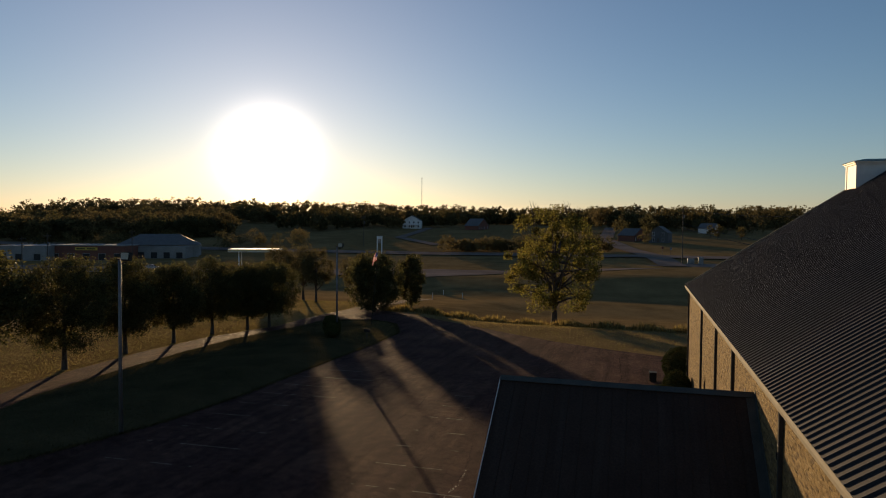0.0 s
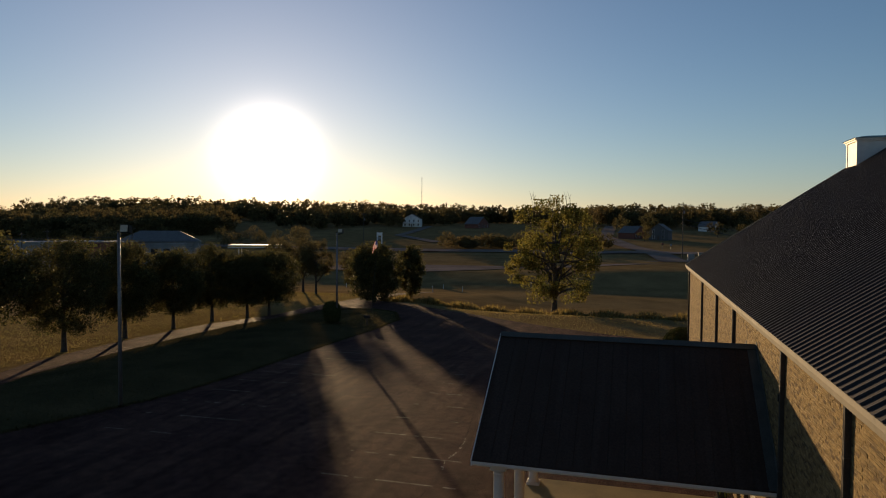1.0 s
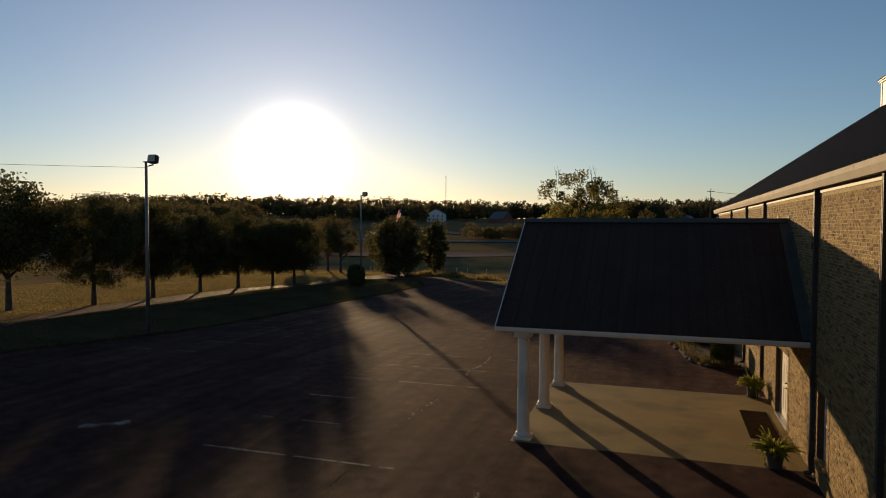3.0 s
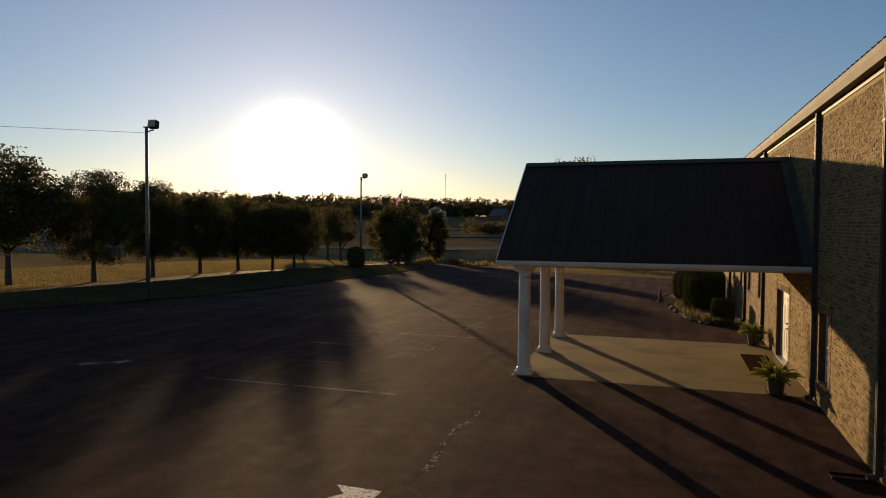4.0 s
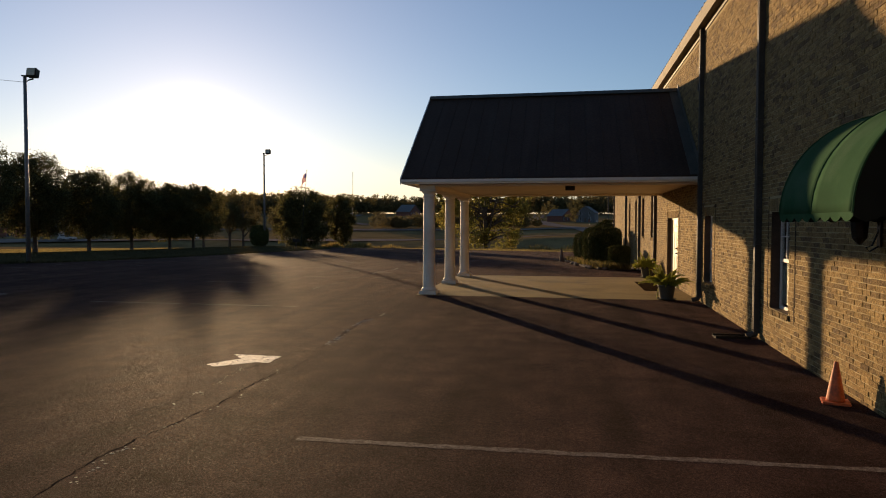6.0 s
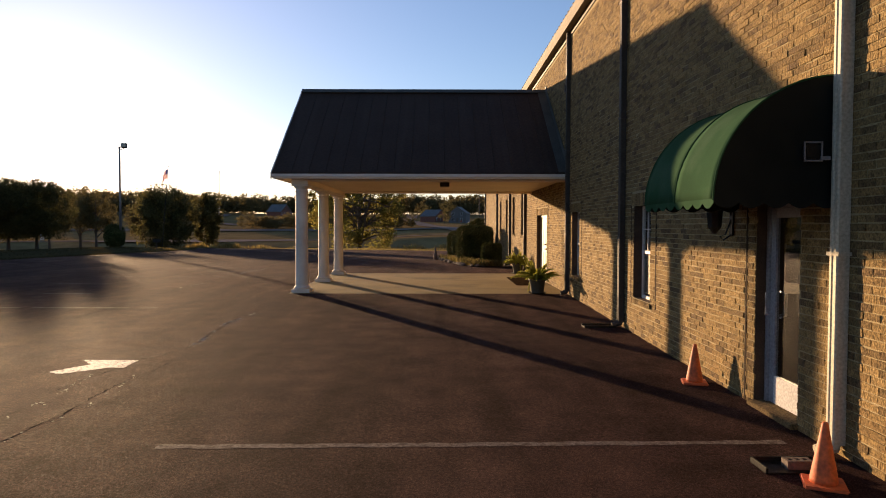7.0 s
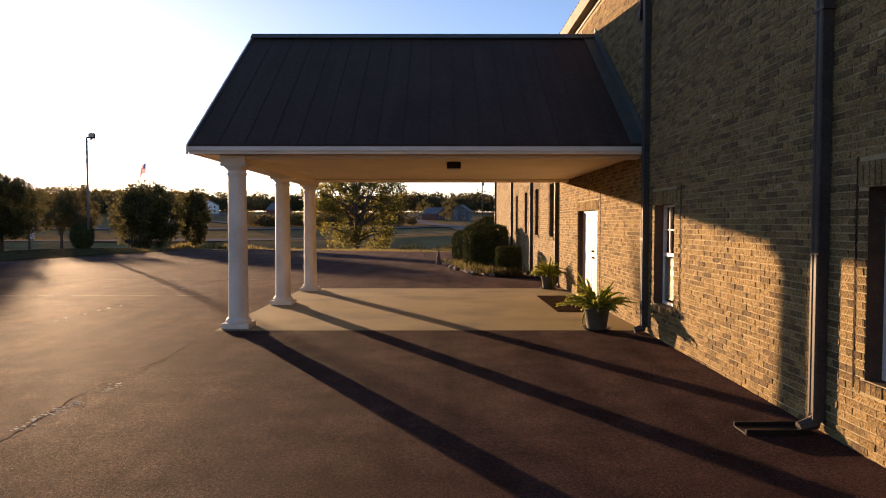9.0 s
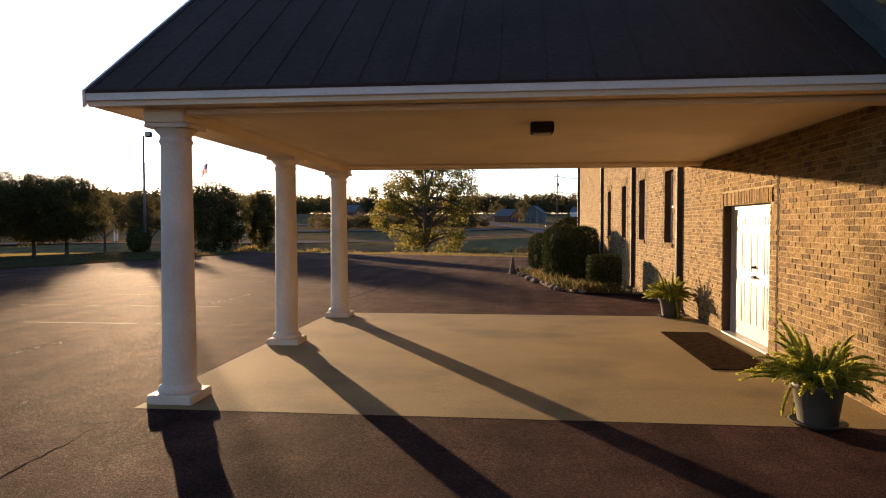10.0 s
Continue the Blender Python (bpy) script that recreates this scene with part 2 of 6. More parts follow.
DARK_METAL = material("dark_brown_metal", (0.02, 0.018, 0.016), (0.03, 0.026, 0.022), 3, 0.55, bump=0.05, spec=0.2)
SPOUT = material("weathered_brown_metal", (0.05, 0.043, 0.036), (0.07, 0.058, 0.048), 3, 0.55, bump=0.05, spec=0.2)
CREAM_METAL = material("cream_painted_metal", (0.5, 0.45, 0.33), (0.42, 0.38, 0.28), 3, 0.6, bump=0.08)
GUTTER = material("beige_metal_gutter", (0.24, 0.205, 0.15), (0.19, 0.165, 0.12), 1.5, 0.8, bump=0.1, grain=30, speck=0.1)
STUCCO = material("cream_stucco", (0.76, 0.64, 0.47), (0.69, 0.575, 0.42), 1.2, 0.85, bump=0.15, grain=50, speck=0.06)
WHITE = material("weathered_white_paint", (0.72, 0.68, 0.62), (0.64, 0.6, 0.54), 2.5, 0.55, bump=0.1, grain=30, speck=0.06)
COLUMN = material("painted_column", (0.72, 0.64, 0.53), (0.64, 0.56, 0.46), 2.0, 0.6, bump=0.12, grain=40, speck=0.07, stain=(0.44, 0.38, 0.31), stain_scale=1.5, stain_amount=0.5)
DOOR_WHITE = material("white_door_paint", (0.5, 0.475, 0.42), (0.45, 0.425, 0.375), 2, 0.45, bump=0.05, speck=0.03)
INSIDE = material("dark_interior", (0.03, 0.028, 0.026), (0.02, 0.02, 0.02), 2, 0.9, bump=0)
BLIND = material("cream_blind", (0.5, 0.46, 0.36), (0.42, 0.385, 0.3), 3, 0.8, bump=0.1)
GLASS = glass_material("window_glass")
DOOR_GLASS = glass_material("tinted_door_glass", (0.45, 0.45, 0.42), 2.0)
ALU = material("pale_aluminium", (0.36, 0.37, 0.4), (0.3, 0.31, 0.34), 4, 0.45, metal=0.3, bump=0.05)
ALU_WHITE = material("white_kick_plate", (0.72, 0.7, 0.66), (0.62, 0.6, 0.56), 4, 0.4, bump=0.05)
AWNING = material("green_canvas", (0.014, 0.058, 0.026), (0.021, 0.076, 0.035), 1.6, 0.95, bump=0.04, grain=150, speck=0.15, leaf=0.04, spec=0.05, stain=(0.048, 0.1, 0.06), stain_scale=1.6, stain_amount=0.75)
# Awning ends: the green canvas darkened to near-black for their side's shade.
END_SHADE = material("shaded_end_canvas", (0.012, 0.014, 0.012), (0.018, 0.02, 0.017), 2.5, 0.95, bump=0.04, grain=150, speck=0.2, spec=0.04)
BLACK = material("black_iron", (0.012, 0.012, 0.012), (0.02, 0.02, 0.02), 5, 0.4, metal=0.5, bump=0.1)
ORANGE = material("orange_cone_rubber", (0.62, 0.13, 0.03), (0.48, 0.09, 0.03), 6, 0.6, bump=0.1, stain=(0.2, 0.07, 0.04), stain_scale=6, stain_amount=0.5)
BROWN_RUBBER = material("dark_brown_cone_rubber", (0.14, 0.08, 0.055), (0.09, 0.06, 0.045), 6, 0.8, bump=0.2)
POT = material("grey_plastic_pot", (0.075, 0.072, 0.055), (0.052, 0.05, 0.04), 5, 0.6, bump=0.1, speck=0.15)
FERN = material("fern_leaf", (0.34, 0.36, 0.05), (0.48, 0.46, 0.075), 8, 0.6, bump=0, vary=0.4, leaf=0.62, spec=0.25)
MAT = material("brown_door_mat", (0.03, 0.02, 0.013), (0.048, 0.033, 0.022), 10, 1.0, bump=0.8, grain=140, spec=0.0)
BARK = material("grey_brown_bark", (0.09, 0.07, 0.05), (0.05, 0.04, 0.032), 4, 0.95, bump=1.0, grain=18, speck=0.4)
LEAF_ROW = material("dark_green_leaves", (0.075, 0.075, 0.028), (0.115, 0.098, 0.036), 0.8, 0.6, bump=0, vary=0.5, leaf=0.5, spec=0.08)
LEAF_GOLD = material("yellowing_leaves", (0.125, 0.125, 0.03), (0.21, 0.165, 0.038), 0.5, 0.6, bump=0, vary=0.55, leaf=0.58, spec=0.08)
LEAF_FAR = material("woodland_leaves", (0.09, 0.082, 0.036), (0.15, 0.112, 0.05), 0.05, 0.9, bump=0, vary=0.3, leaf=0.45, spec=0.03)
LEAF_HEDGE = material("clipped_hedge_leaves", (0.05, 0.062, 0.02), (0.085, 0.084, 0.03), 2.5, 0.9, bump=0, vary=0.5, leaf=0.08, spec=0.02)
MULCH = material("pine_mulch", (0.09, 0.055, 0.032), (0.14, 0.09, 0.055), 5, 0.95, bump=1.0, grain=30, speck=0.5)
STONE = material("edging_stone", (0.15, 0.11, 0.085), (0.1, 0.075, 0.058), 6, 0.9, bump=0.6, vary=0.35)
STEEL = material("galvanised_pole", (0.17, 0.165, 0.165), (0.13, 0.127, 0.127), 2, 0.5, metal=0.4, bump=0.1)
WOOD_POLE = material("weathered_pole_wood", (0.11, 0.085, 0.065), (0.07, 0.055, 0.045), 3, 0.9, bump=0.6)
ROAD = material("pale_road", (0.26, 0.205, 0.17), (0.18, 0.142, 0.118), 0.12, 1.0, bump=0.4, grain=20, spec=0.0)
SIDING_WHITE = material("white_siding", (0.75, 0.74, 0.72), (0.66, 0.65, 0.63), 0.5, 0.7, bump=0.1)
SIDING_BLUE = material("blue_grey_siding", (0.1, 0.1, 0.105), (0.08, 0.082, 0.088), 0.5, 0.7, bump=0.1)
RED_BRICK = material("red_brick_far", (0.2, 0.075, 0.05), (0.15, 0.06, 0.045), 0.6, 0.9, bump=0.2)
GREY_ROOF = material("grey_shingles", (0.14, 0.135, 0.13), (0.1, 0.1, 0.1), 1.0, 0.85, bump=0.3)
BLOCK = material("pale_block_wall", (0.26, 0.25, 0.24), (0.2, 0.195, 0.19), 0.3, 0.8, bump=0.1)
YELLOW = material("yellow_sign", (0.6, 0.4, 0.05), (0.5, 0.34, 0.05), 1, 0.6, bump=0)
RED = material("flag_red", (0.5, 0.03, 0.04), (0.42, 0.03, 0.04), 3, 0.8, bump=0.1, leaf=0.4)
BLUE = material("flag_blue", (0.03, 0.05, 0.2), (0.03, 0.04, 0.16), 3, 0.8, bump=0.1, leaf=0.4)
CLOTH = material("flag_white", (0.75, 0.73, 0.7), (0.7, 0.68, 0.65), 3, 0.8, bump=0.1, leaf=0.4)
COPPER = material("green_copper_cap", (0.2, 0.3, 0.26), (0.14, 0.22, 0.19), 2, 0.6, bump=0.2)

# ---------------------------------------------------------------- mesh helpers


def finish(me, mat, smooth=False):
    if mat:
        me.materials.append(mat)
    if smooth:
        me.polygons.foreach_set("use_smooth", [True] * len(me.polygons))
    return me


def put(name, me, parent=None, label="", at=None):
    ob = new(name, me)
    if at is not None:
        ob.matrix_basis = at
    if parent is not None:
        ob.parent = parent
    return tagged(ob, label) if label else ob


def part(name, bm, mat, parent=None, label="", smooth=False, at=None):
    me = bpy.data.meshes.new(name)
    bm.to_mesh(me)
    bm.free()
    return put(name, finish(me, mat, smooth), parent, label, at)


def thing(name, label, category, group="", kind="", at=None):
    ob = new(name)
    ob.empty_display_size = 0.2
    if at is not None:
        ob.matrix_basis = at
    return tagged(ob, label, category, group, kind)


def poly_mesh(name, verts, faces, mat, smooth=False):
    me = bpy.data.meshes.new(name)
    me.from_pydata([tuple(v) for v in verts], [], faces)
    return finish(me, mat, smooth)


def quad_mesh(name, v, mat):
    """A mesh of loose quads from an array of n x 4 x 3."""
    me = bpy.data.meshes.new(name)
    n = len(v)
    me.vertices.add(4 * n), me.loops.add(4 * n), me.polygons.add(n)
    me.vertices.foreach_set("co", np.asarray(v, np.float32).ravel())
    me.loops.foreach_set("vertex_index", np.arange(4 * n, dtype=np.int32))
    me.polygons.foreach_set("loop_start", np.arange(0, 4 * n, 4, dtype=np.int32))
    me.update(calc_edges=True)
    return finish(me, mat)


def box(bm, x0, y0, z0, x1, y1, z1, bevel=0.0):
    r = bmesh.ops.create_cube(bm, size=1, matrix=Matrix.Translation(((x0 + x1) / 2, (y0 + y1) / 2, (z0 + z1) / 2)) @ Matrix.Diagonal((abs(x1 - x0), abs(y1 - y0), abs(z1 - z0), 1)))
    if bevel:
        vs = set(r["verts"])
        es = [e for e in bm.edges if e.verts[0] in vs and e.verts[1] in vs]
        bmesh.ops.bevel(bm, geom=es, offset=bevel, segments=2, affect="EDGES")
    return bm


def boxes(*lots, bevel=0.0):
    bm = bmesh.new()
    for b in lots:
        box(bm, *b, bevel=bevel)
    return bm


def lathe(profile, sides=24, cx=0.0, cy=0.0):
    """A turned shape from (radius, height) pairs."""
    bm = bmesh.new()
    rings = []
    for r, z in profile:
        rings.append([bm.verts.new((cx + r * math.cos(2 * math.pi * i / sides), cy + r * math.sin(2 * math.pi * i / sides), z)) for i in range(sides)])
    for a, b in zip(rings, rings[1:]):
        for i in range(sides):
            bm.faces.new((a[i], a[(i + 1) % sides], b[(i + 1) % sides], b[i]))
    bm.faces.new(rings[-1])
    bm.faces.new(rings[0][::-1])
    return bm


def tube(bm, pts, radii, sides=8):
    pts = [Vector(p) for p in pts]
    rings = []
    for i, p in enumerate(pts):
        d = (pts[min(i + 1, len(pts) - 1)] - pts[max(i - 1, 0)]).normalized()
        u = d.orthogonal().normalized()
        w = d.cross(u)
        rings.append([bm.verts.new(p + radii[i] * (math.cos(2 * math.pi * k / sides) * u + math.sin(2 * math.pi * k / sides) * w)) for k in range(sides)])
    for a, b in zip(rings, rings[1:]):
        best = min(range(sides), key=lambda s: (a[0].co - b[s].co).length)
        for k in range(sides):
            bm.faces.new((a[k], a[(k + 1) % sides], b[(k + 1 + best) % sides], b[(k + best) % sides]))
    bm.faces.new(rings[-1])
    bm.faces.new(rings[0][::-1])
    return bm


RNG = np.random.default_rng(7)


def leaf_quads(centres, size, spread=0.5, up=0.0, wide=0.32):
    """Leaf-shaped quads at the centres, turned at random."""
    n = len(centres)
    a = RNG.normal(size=(n, 3))
    a[:, 2] += up
    a /= np.linalg.norm(a, axis=1)[:, None]
    b = np.cross(a, RNG.normal(size=(n, 3)))
    b /= np.linalg.norm(b, axis=1)[:, None] + 1e-9
    s = size * (1 - spread / 2 + spread * RNG.random(n))[:, None]
    c = np.asarray(centres)
    return np.stack([c - a * s * 0.5, c + b * s * wide, c + a * s * 0.5, c - b * s * wide], axis=1)


def crown_points(n, radii, clumps, clump_r, hollow=0.45, flat=0.0, boxy=2.0):
    """Points in clumps spread through an ellipsoid, more of them near its skin."""
    d = RNG.normal(size=(clumps, 3))
    d /= ((np.abs(d) ** boxy).sum(1) ** (1 / boxy))[:, None]
    r = (hollow + (1 - hollow) * RNG.random(clumps) ** 0.5)[:, None]
    if flat:
        d[:, 2] = np.maximum(d[:, 2], -flat)
    cc = d * r * np.asarray(radii) * 0.93
    k = RNG.integers(0, clumps, n)
    size = clump_r * (0.6 + 0.8 * RNG.random(clumps))
    return cc[k] + np.clip(RNG.normal(size=(n, 3)), -1.5, 1.5) * size[k][:, None] * 0.45, cc


# ---------------------------------------------------------------- terrain
PROFILE_Y = [-400, 0, 9, 17, 25, 39, 62, 82, 100, 135, 150, 161, 178, 205, 290, 400, 500, 700, 1500, 6000]
PROFILE_Z = [-0.2, -0.15, -0.1, 0.0, 0.0, -0.25, -0.62, -1.05, -1.9, -4.4, -4.9, -2.5, -2.6, -2.6, 1.1, 5.0, 9.4, 13.0, 16.0, 18.0]


def step01(x, a, b):
    t = np.clip((x - a) / (b - a), 0, 1)
    return t * t * (3 - 2 * t)


def land(x, y):
    """The height of the ground."""
    x, y = np.asarray(x, float), np.asarray(y, float)
    z = sum(np.interp(y + k, PROFILE_Y, PROFILE_Z) for k in (-3, -1.5, 0, 1.5, 3)) / 5 - 0.035
    z = z - 0.45 * step01(-x, 28, 42) * step01(y, 15, 50) * (1 - step01(y, 85, 110))
    z = z + 0.33 * step01(-x, 24.5, 28) * (1 - step01(-x, 32, 38)) * step01(y, 8, 22) * (1 - step01(y, 60, 76))
    z = z + 1.5 * step01(x, -35, 5) * step01(y, 148, 170) * (1 - step01(y, 230, 300))
    z = z - 1.7 * step01(x, -32, -13) * step01(y, 76, 98) * (1 - step01(y, 112, 140))
    z = z + 6 * step01(-x, 120, 420) * step01(y, 150, 500)
    return z


def axis(near, far, fine, lo, hi):
    a = list(np.arange(lo, hi + 0.01, fine))
    step, v, out = fine, hi, []
    while v < far:
        step *= 1.22
        v += step
        out.append(v)
    step, v, pre = fine, lo, []
    while v > near:
        step *= 1.22
        v -= step
        pre.append(v)
    return np.array(pre[::-1] + a + out)


gx, gy = axis(-4200, 4200, 1.0, -60, 16), axis(-300, 4800, 1.0, 0, 110)
GX, GY = np.meshgrid(gx, gy)
GZ = land(GX, GY)
nx, ny = len(gx), len(gy)
idx = np.arange(nx * ny).reshape(ny, nx)
faces = np.stack([idx[:-1, :-1], idx[:-1, 1:], idx[1:, 1:], idx[1:, :-1]], -1).reshape(-1, 4)
ground = put("ground", poly_mesh("ground", np.stack([GX, GY, GZ], -1).reshape(-1, 3), faces.tolist(), GRASS, True))
tagged(ground, "dry autumn grassland rolling away to low hills", "ground", kind="structure")


def sheet(name, outline, mat, lift, step=2.0, label="", category="", thick=0.0):
    """A flat outline laid over the land."""
    bm = bmesh.new()
    bm.faces.new([bm.verts.new((x, y, 0)) for x, y in outline])
    xs, ys = [p[0] for p in outline], [p[1] for p in outline]
    for k in np.arange(math.ceil(min(xs) / step) * step, max(xs), step):
        bmesh.ops.bisect_plane(bm, geom=bm.verts[:] + bm.edges[:] + bm.faces[:], plane_co=(k, 0, 0), plane_no=(1, 0, 0))
    for k in np.arange(math.ceil(min(ys) / step) * step, max(ys), step):
        bmesh.ops.bisect_plane(bm, geom=bm.verts[:] + bm.edges[:] + bm.faces[:], plane_co=(0, k, 0), plane_no=(0, 1, 0))
    for v in bm.verts:
        v.co.z = float(land(v.co.x, v.co.y)) + lift
    bmesh.ops.recalc_face_normals(bm, faces=bm.faces[:])
    if sum(f.normal.z for f in bm.faces) < 0:
        bmesh.ops.reverse_faces(bm, faces=bm.faces[:])
    ob = part(name, bm, mat, None, smooth=True)
    return tagged(ob, label, category, kind="structure")


LOT = [(3.6, -34), (3.6, 49.2), (8.0, 50.5), (7.5, 59.3), (1.9, 62.1), (-2.0, 63.9), (-7.3, 66.9), (-13.5, 71.7), (-21.9, 79.0), (-28.6, 85.6),
       (-34.5, 90.5), (-38.2, 97), (-38.4, 128), (-41.9, 128), (-41.7, 92), (-41.2, 78), (-40.6, 71), (-41.6, 66), (-42.8, 60), (-42.9, 50), (-42.0, 42.5), (-40.9, 37.2), (-39.5, 33.9), (-36.4, 28.4),
       (-32.4, 22), (-29.2, 16), (-27.2, 9.9), (-27.6, 18.0), (-30.6, 22.6), (-34.6, 29.2), (-36.9, 33.9), (-38.0, 39.3), (-38.6, 44), (-39.4, 52), (-39.6, 60), (-38.6, 68),
       (-37.6, 74.5), (-34.5, 77.2), (-31, 77.0), (-27.2, 74.3), (-24.3, 67.4), (-23.9, 59), (-24.1, 48), (-24.1, 38), (-24.6, 31), (-25.8, 25.0), (-27.1, 19.5), (-27.57, 18.0), (-27.17, 9.9), (-27.2, -34)]
lot = sheet("parking_lot", LOT, ASPHALT, 0.03, 1.0, label="worn dark asphalt parking lot and driveway with faded stall lines", category="parking lot")


BANK = [(x, y) for x, y in LOT[LOT.index((-27.6, 18.0)):LOT.index((-27.57, 18.0))]]
sheet("grass_bank", BANK, SHADED_TURF, 0.02, 1.0, label="green grass bank and island beside the driveway, coloured dark for its shade", category="lawn")


def lot_z(x, y):
    return float(land(x, y)) + 0.03


def ribbon(name, pts, width, mat, lift, label, category, step=3.0):
    """A road of even width along points of the plan."""
    p = [Vector((*q, 0)) for q in pts]
    fine = []
    for a, b in zip(p, p[1:]):
        n = max(1, int((b - a).length / step))
        fine += [a.lerp(b, i / n) for i in range(n)]
    fine.append(p[-1])
    v, f = [], []
    for i, q in enumerate(fine):
        d = (fine[min(i + 1, len(fine) - 1)] - fine[max(i - 1, 0)]).normalized()
        s = Vector((-d.y, d.x, 0))
        for k in (-0.5, -0.17, 0.17, 0.5):
            w = q + s * width * k
            v.append((w.x, w.y, float(land(w.x, w.y)) + lift))
    for i in range(len(fine) - 1):
        for k in range(3):
            a = 4 * i + k
            f.append((a, a + 1, a + 5, a + 4))
    return tagged(put(name, poly_mesh(name, v, f, mat)), label, category, kind="structure")


ribbon("road", [(-260, 150), (-120, 166), (-62, 178), (-35, 190), (-10, 196), (18, 213), (60, 222), (300, 240)], 11, ROAD, 0.12, "pale two-lane road across the meadow", "road", 4)
ribbon("road", [(-420, 258), (-200, 256), (-81, 253), (-48, 256), (4, 243), (60, 240), (400, 262)], 13, ROAD, 0.3, "far highway beyond the second meadow", "road", 4)
sheet("road_junction", [(-84, 163), (-53, 163), (-40, 178), (-36, 184), (-38, 196), (-62, 194), (-86, 186)], ROAD, 0.14, 3.0, "wide pale paved junction of the two roads", "road")
ribbon("road", [(10, 208), (6, 240), (-6, 300), (-17, 364), (-20, 520)], 8, ROAD, 0.3, "side street climbing towards the far houses", "road", 4)
ribbon("road", [(-90, 300), (-130, 360), (-150, 480)], 6, ROAD, 0.3, "farm lane on the far slope", "road", 5)

# ---------------------------------------------------------------- the brick building
WX, Y0, Y1, EAVE = 3.37, -14.0, 48.7, 6.5
building = thing("brick_building", "long tan-brick church hall with a dark ribbed metal roof", "building")

# openings in the long wall: y from, y to, z from, z to
WINDOWS = [(10.78, 11.68, 0.53, 2.06), (16.1, 17.0, 0.51, 2.06), (26.5, 27.35, 1.36, 2.98), (29.67, 30.52, 1.36, 2.98), (32.7, 33.55, 1.36, 2.98), (35.95, 36.8, 1.36, 2.98)]
DOOR = (20.9, 22.92, -0.02, 2.07)
GDOOR = (6.45, 7.3, -0.1, 1.98)
OPEN = WINDOWS + [DOOR, GDOOR]
# upright joints beside the openings: y, z from, z to, half width
GROOVES = []
for a, b, c, d in WINDOWS:
    GROOVES += [(a - 0.27, c - 0.09, d + 0.25, 0.022), (b + 0.14, c - 0.09, d + 0.25, 0.012)]
GROOVES += [(DOOR[0] - 0.28, -0.1, 2.42, 0.03), (DOOR[1] + 0.03, -0.1, 2.1, 0.02), (GDOOR[1] + 0.2, -0.2, 2.0, 0.02)]


def wall_backing():
    """The mortar face of the wall with its openings, its reveals and its other faces."""
    ys = sorted({Y0, Y1, *[k for o in OPEN for k in o[:2]]})
    zs = sorted({-0.6, EAVE + 0.1, *[k for o in OPEN for k in o[2:]]})
    bm = bmesh.new()
    x0, x1 = WX + 0.007, WX + 0.3

    def solid(ya, yb, za, zb):
        return not any(o[0] < (ya + yb) / 2 < o[1] and o[2] < (za + zb) / 2 < o[3] for o in OPEN)

    def face(*p, slot=0):
        bm.faces.new([bm.verts.new(q) for q in p]).material_index = slot

    for ya, yb in zip(ys, ys[1:]):
        for za, zb in zip(zs, zs[1:]):
            if solid(ya, yb, za, zb):
                face((x0, ya, za), (x0, ya, zb), (x0, yb, zb), (x0, yb, za))
                face((x1, ya, za), (x1, yb, za), (x1, yb, zb), (x1, ya, zb))
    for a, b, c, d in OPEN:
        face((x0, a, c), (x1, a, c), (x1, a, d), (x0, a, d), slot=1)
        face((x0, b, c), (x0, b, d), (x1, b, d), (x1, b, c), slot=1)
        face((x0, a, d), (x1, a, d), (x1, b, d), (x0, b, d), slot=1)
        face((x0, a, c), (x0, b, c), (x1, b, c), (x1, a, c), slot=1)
    bmesh.ops.remove_doubles(bm, verts=bm.verts[:], dist=1e-4)
    return bm


wall = part("wall", wall_backing(), MORTAR, building, "tan rough-faced brick wall with dark flecked bricks")
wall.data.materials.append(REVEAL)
# Dark strips in the joints; the brick step's shadow line is coloured in too.
for y, za, zb, hw in GROOVES:
    part("shaded_joint", boxes((WX - 0.001, y - hw + 0.002, za, WX + 0.0065, y + hw - 0.002, zb)), JOINT_DARK, building)

# ends, floor and back of the building
RIDGE_X, RIDGE_Z = 14.6, 14.4
gable = bmesh.new()
for y in (Y0, Y1 - 0.25):
    pts = [(WX + 0.02, -0.6), (26, -0.6), (26, EAVE), (RIDGE_X, RIDGE_Z - 0.35), (WX + 0.02, EAVE)]
    lo, hi = [gable.verts.new((x, y, z)) for x, z in pts], [gable.verts.new((x, y + 0.25, z)) for x, z in pts]
    gable.faces.new(lo), gable.faces.new(hi[::-1])
    for i in range(5):
        gable.faces.new((lo[i], lo[i - 1], hi[i - 1], hi[i]))
box(gable, 25.7, Y0, -0.6, 26.0, Y1, EAVE)
part("end_wall", gable, BRICK, building)

# roof: two slopes with thickness
SLOPE = math.atan2(RIDGE_Z - 6.68, RIDGE_X - 3.02)
rf = bmesh.new()
prof = [(3.15, 6.767), (RIDGE_X, RIDGE_Z), (26.3, 6.68), (26.3, 6.56), (RIDGE_X, RIDGE_Z - 0.14), (3.15, 6.647)]
ra, rb = [rf.verts.new((x, Y0 - 0.3, z)) for x, z in prof], [rf.verts.new((x, Y1 + 0.25, z)) for x, z in prof]
rf.faces.new(ra), rf.faces.new(rb[::-1])
for i in range(6):
    rf.faces.new((ra[i], ra[i - 1], rb[i - 1], rb[i]))
bmesh.ops.recalc_face_normals(rf, faces=rf.faces[:])
roof = part("roof", rf, ROOF, building, "dark grey ribbed metal roof")
run = math.hypot(RIDGE_X - 3.15, RIDGE_Z - 6.767)


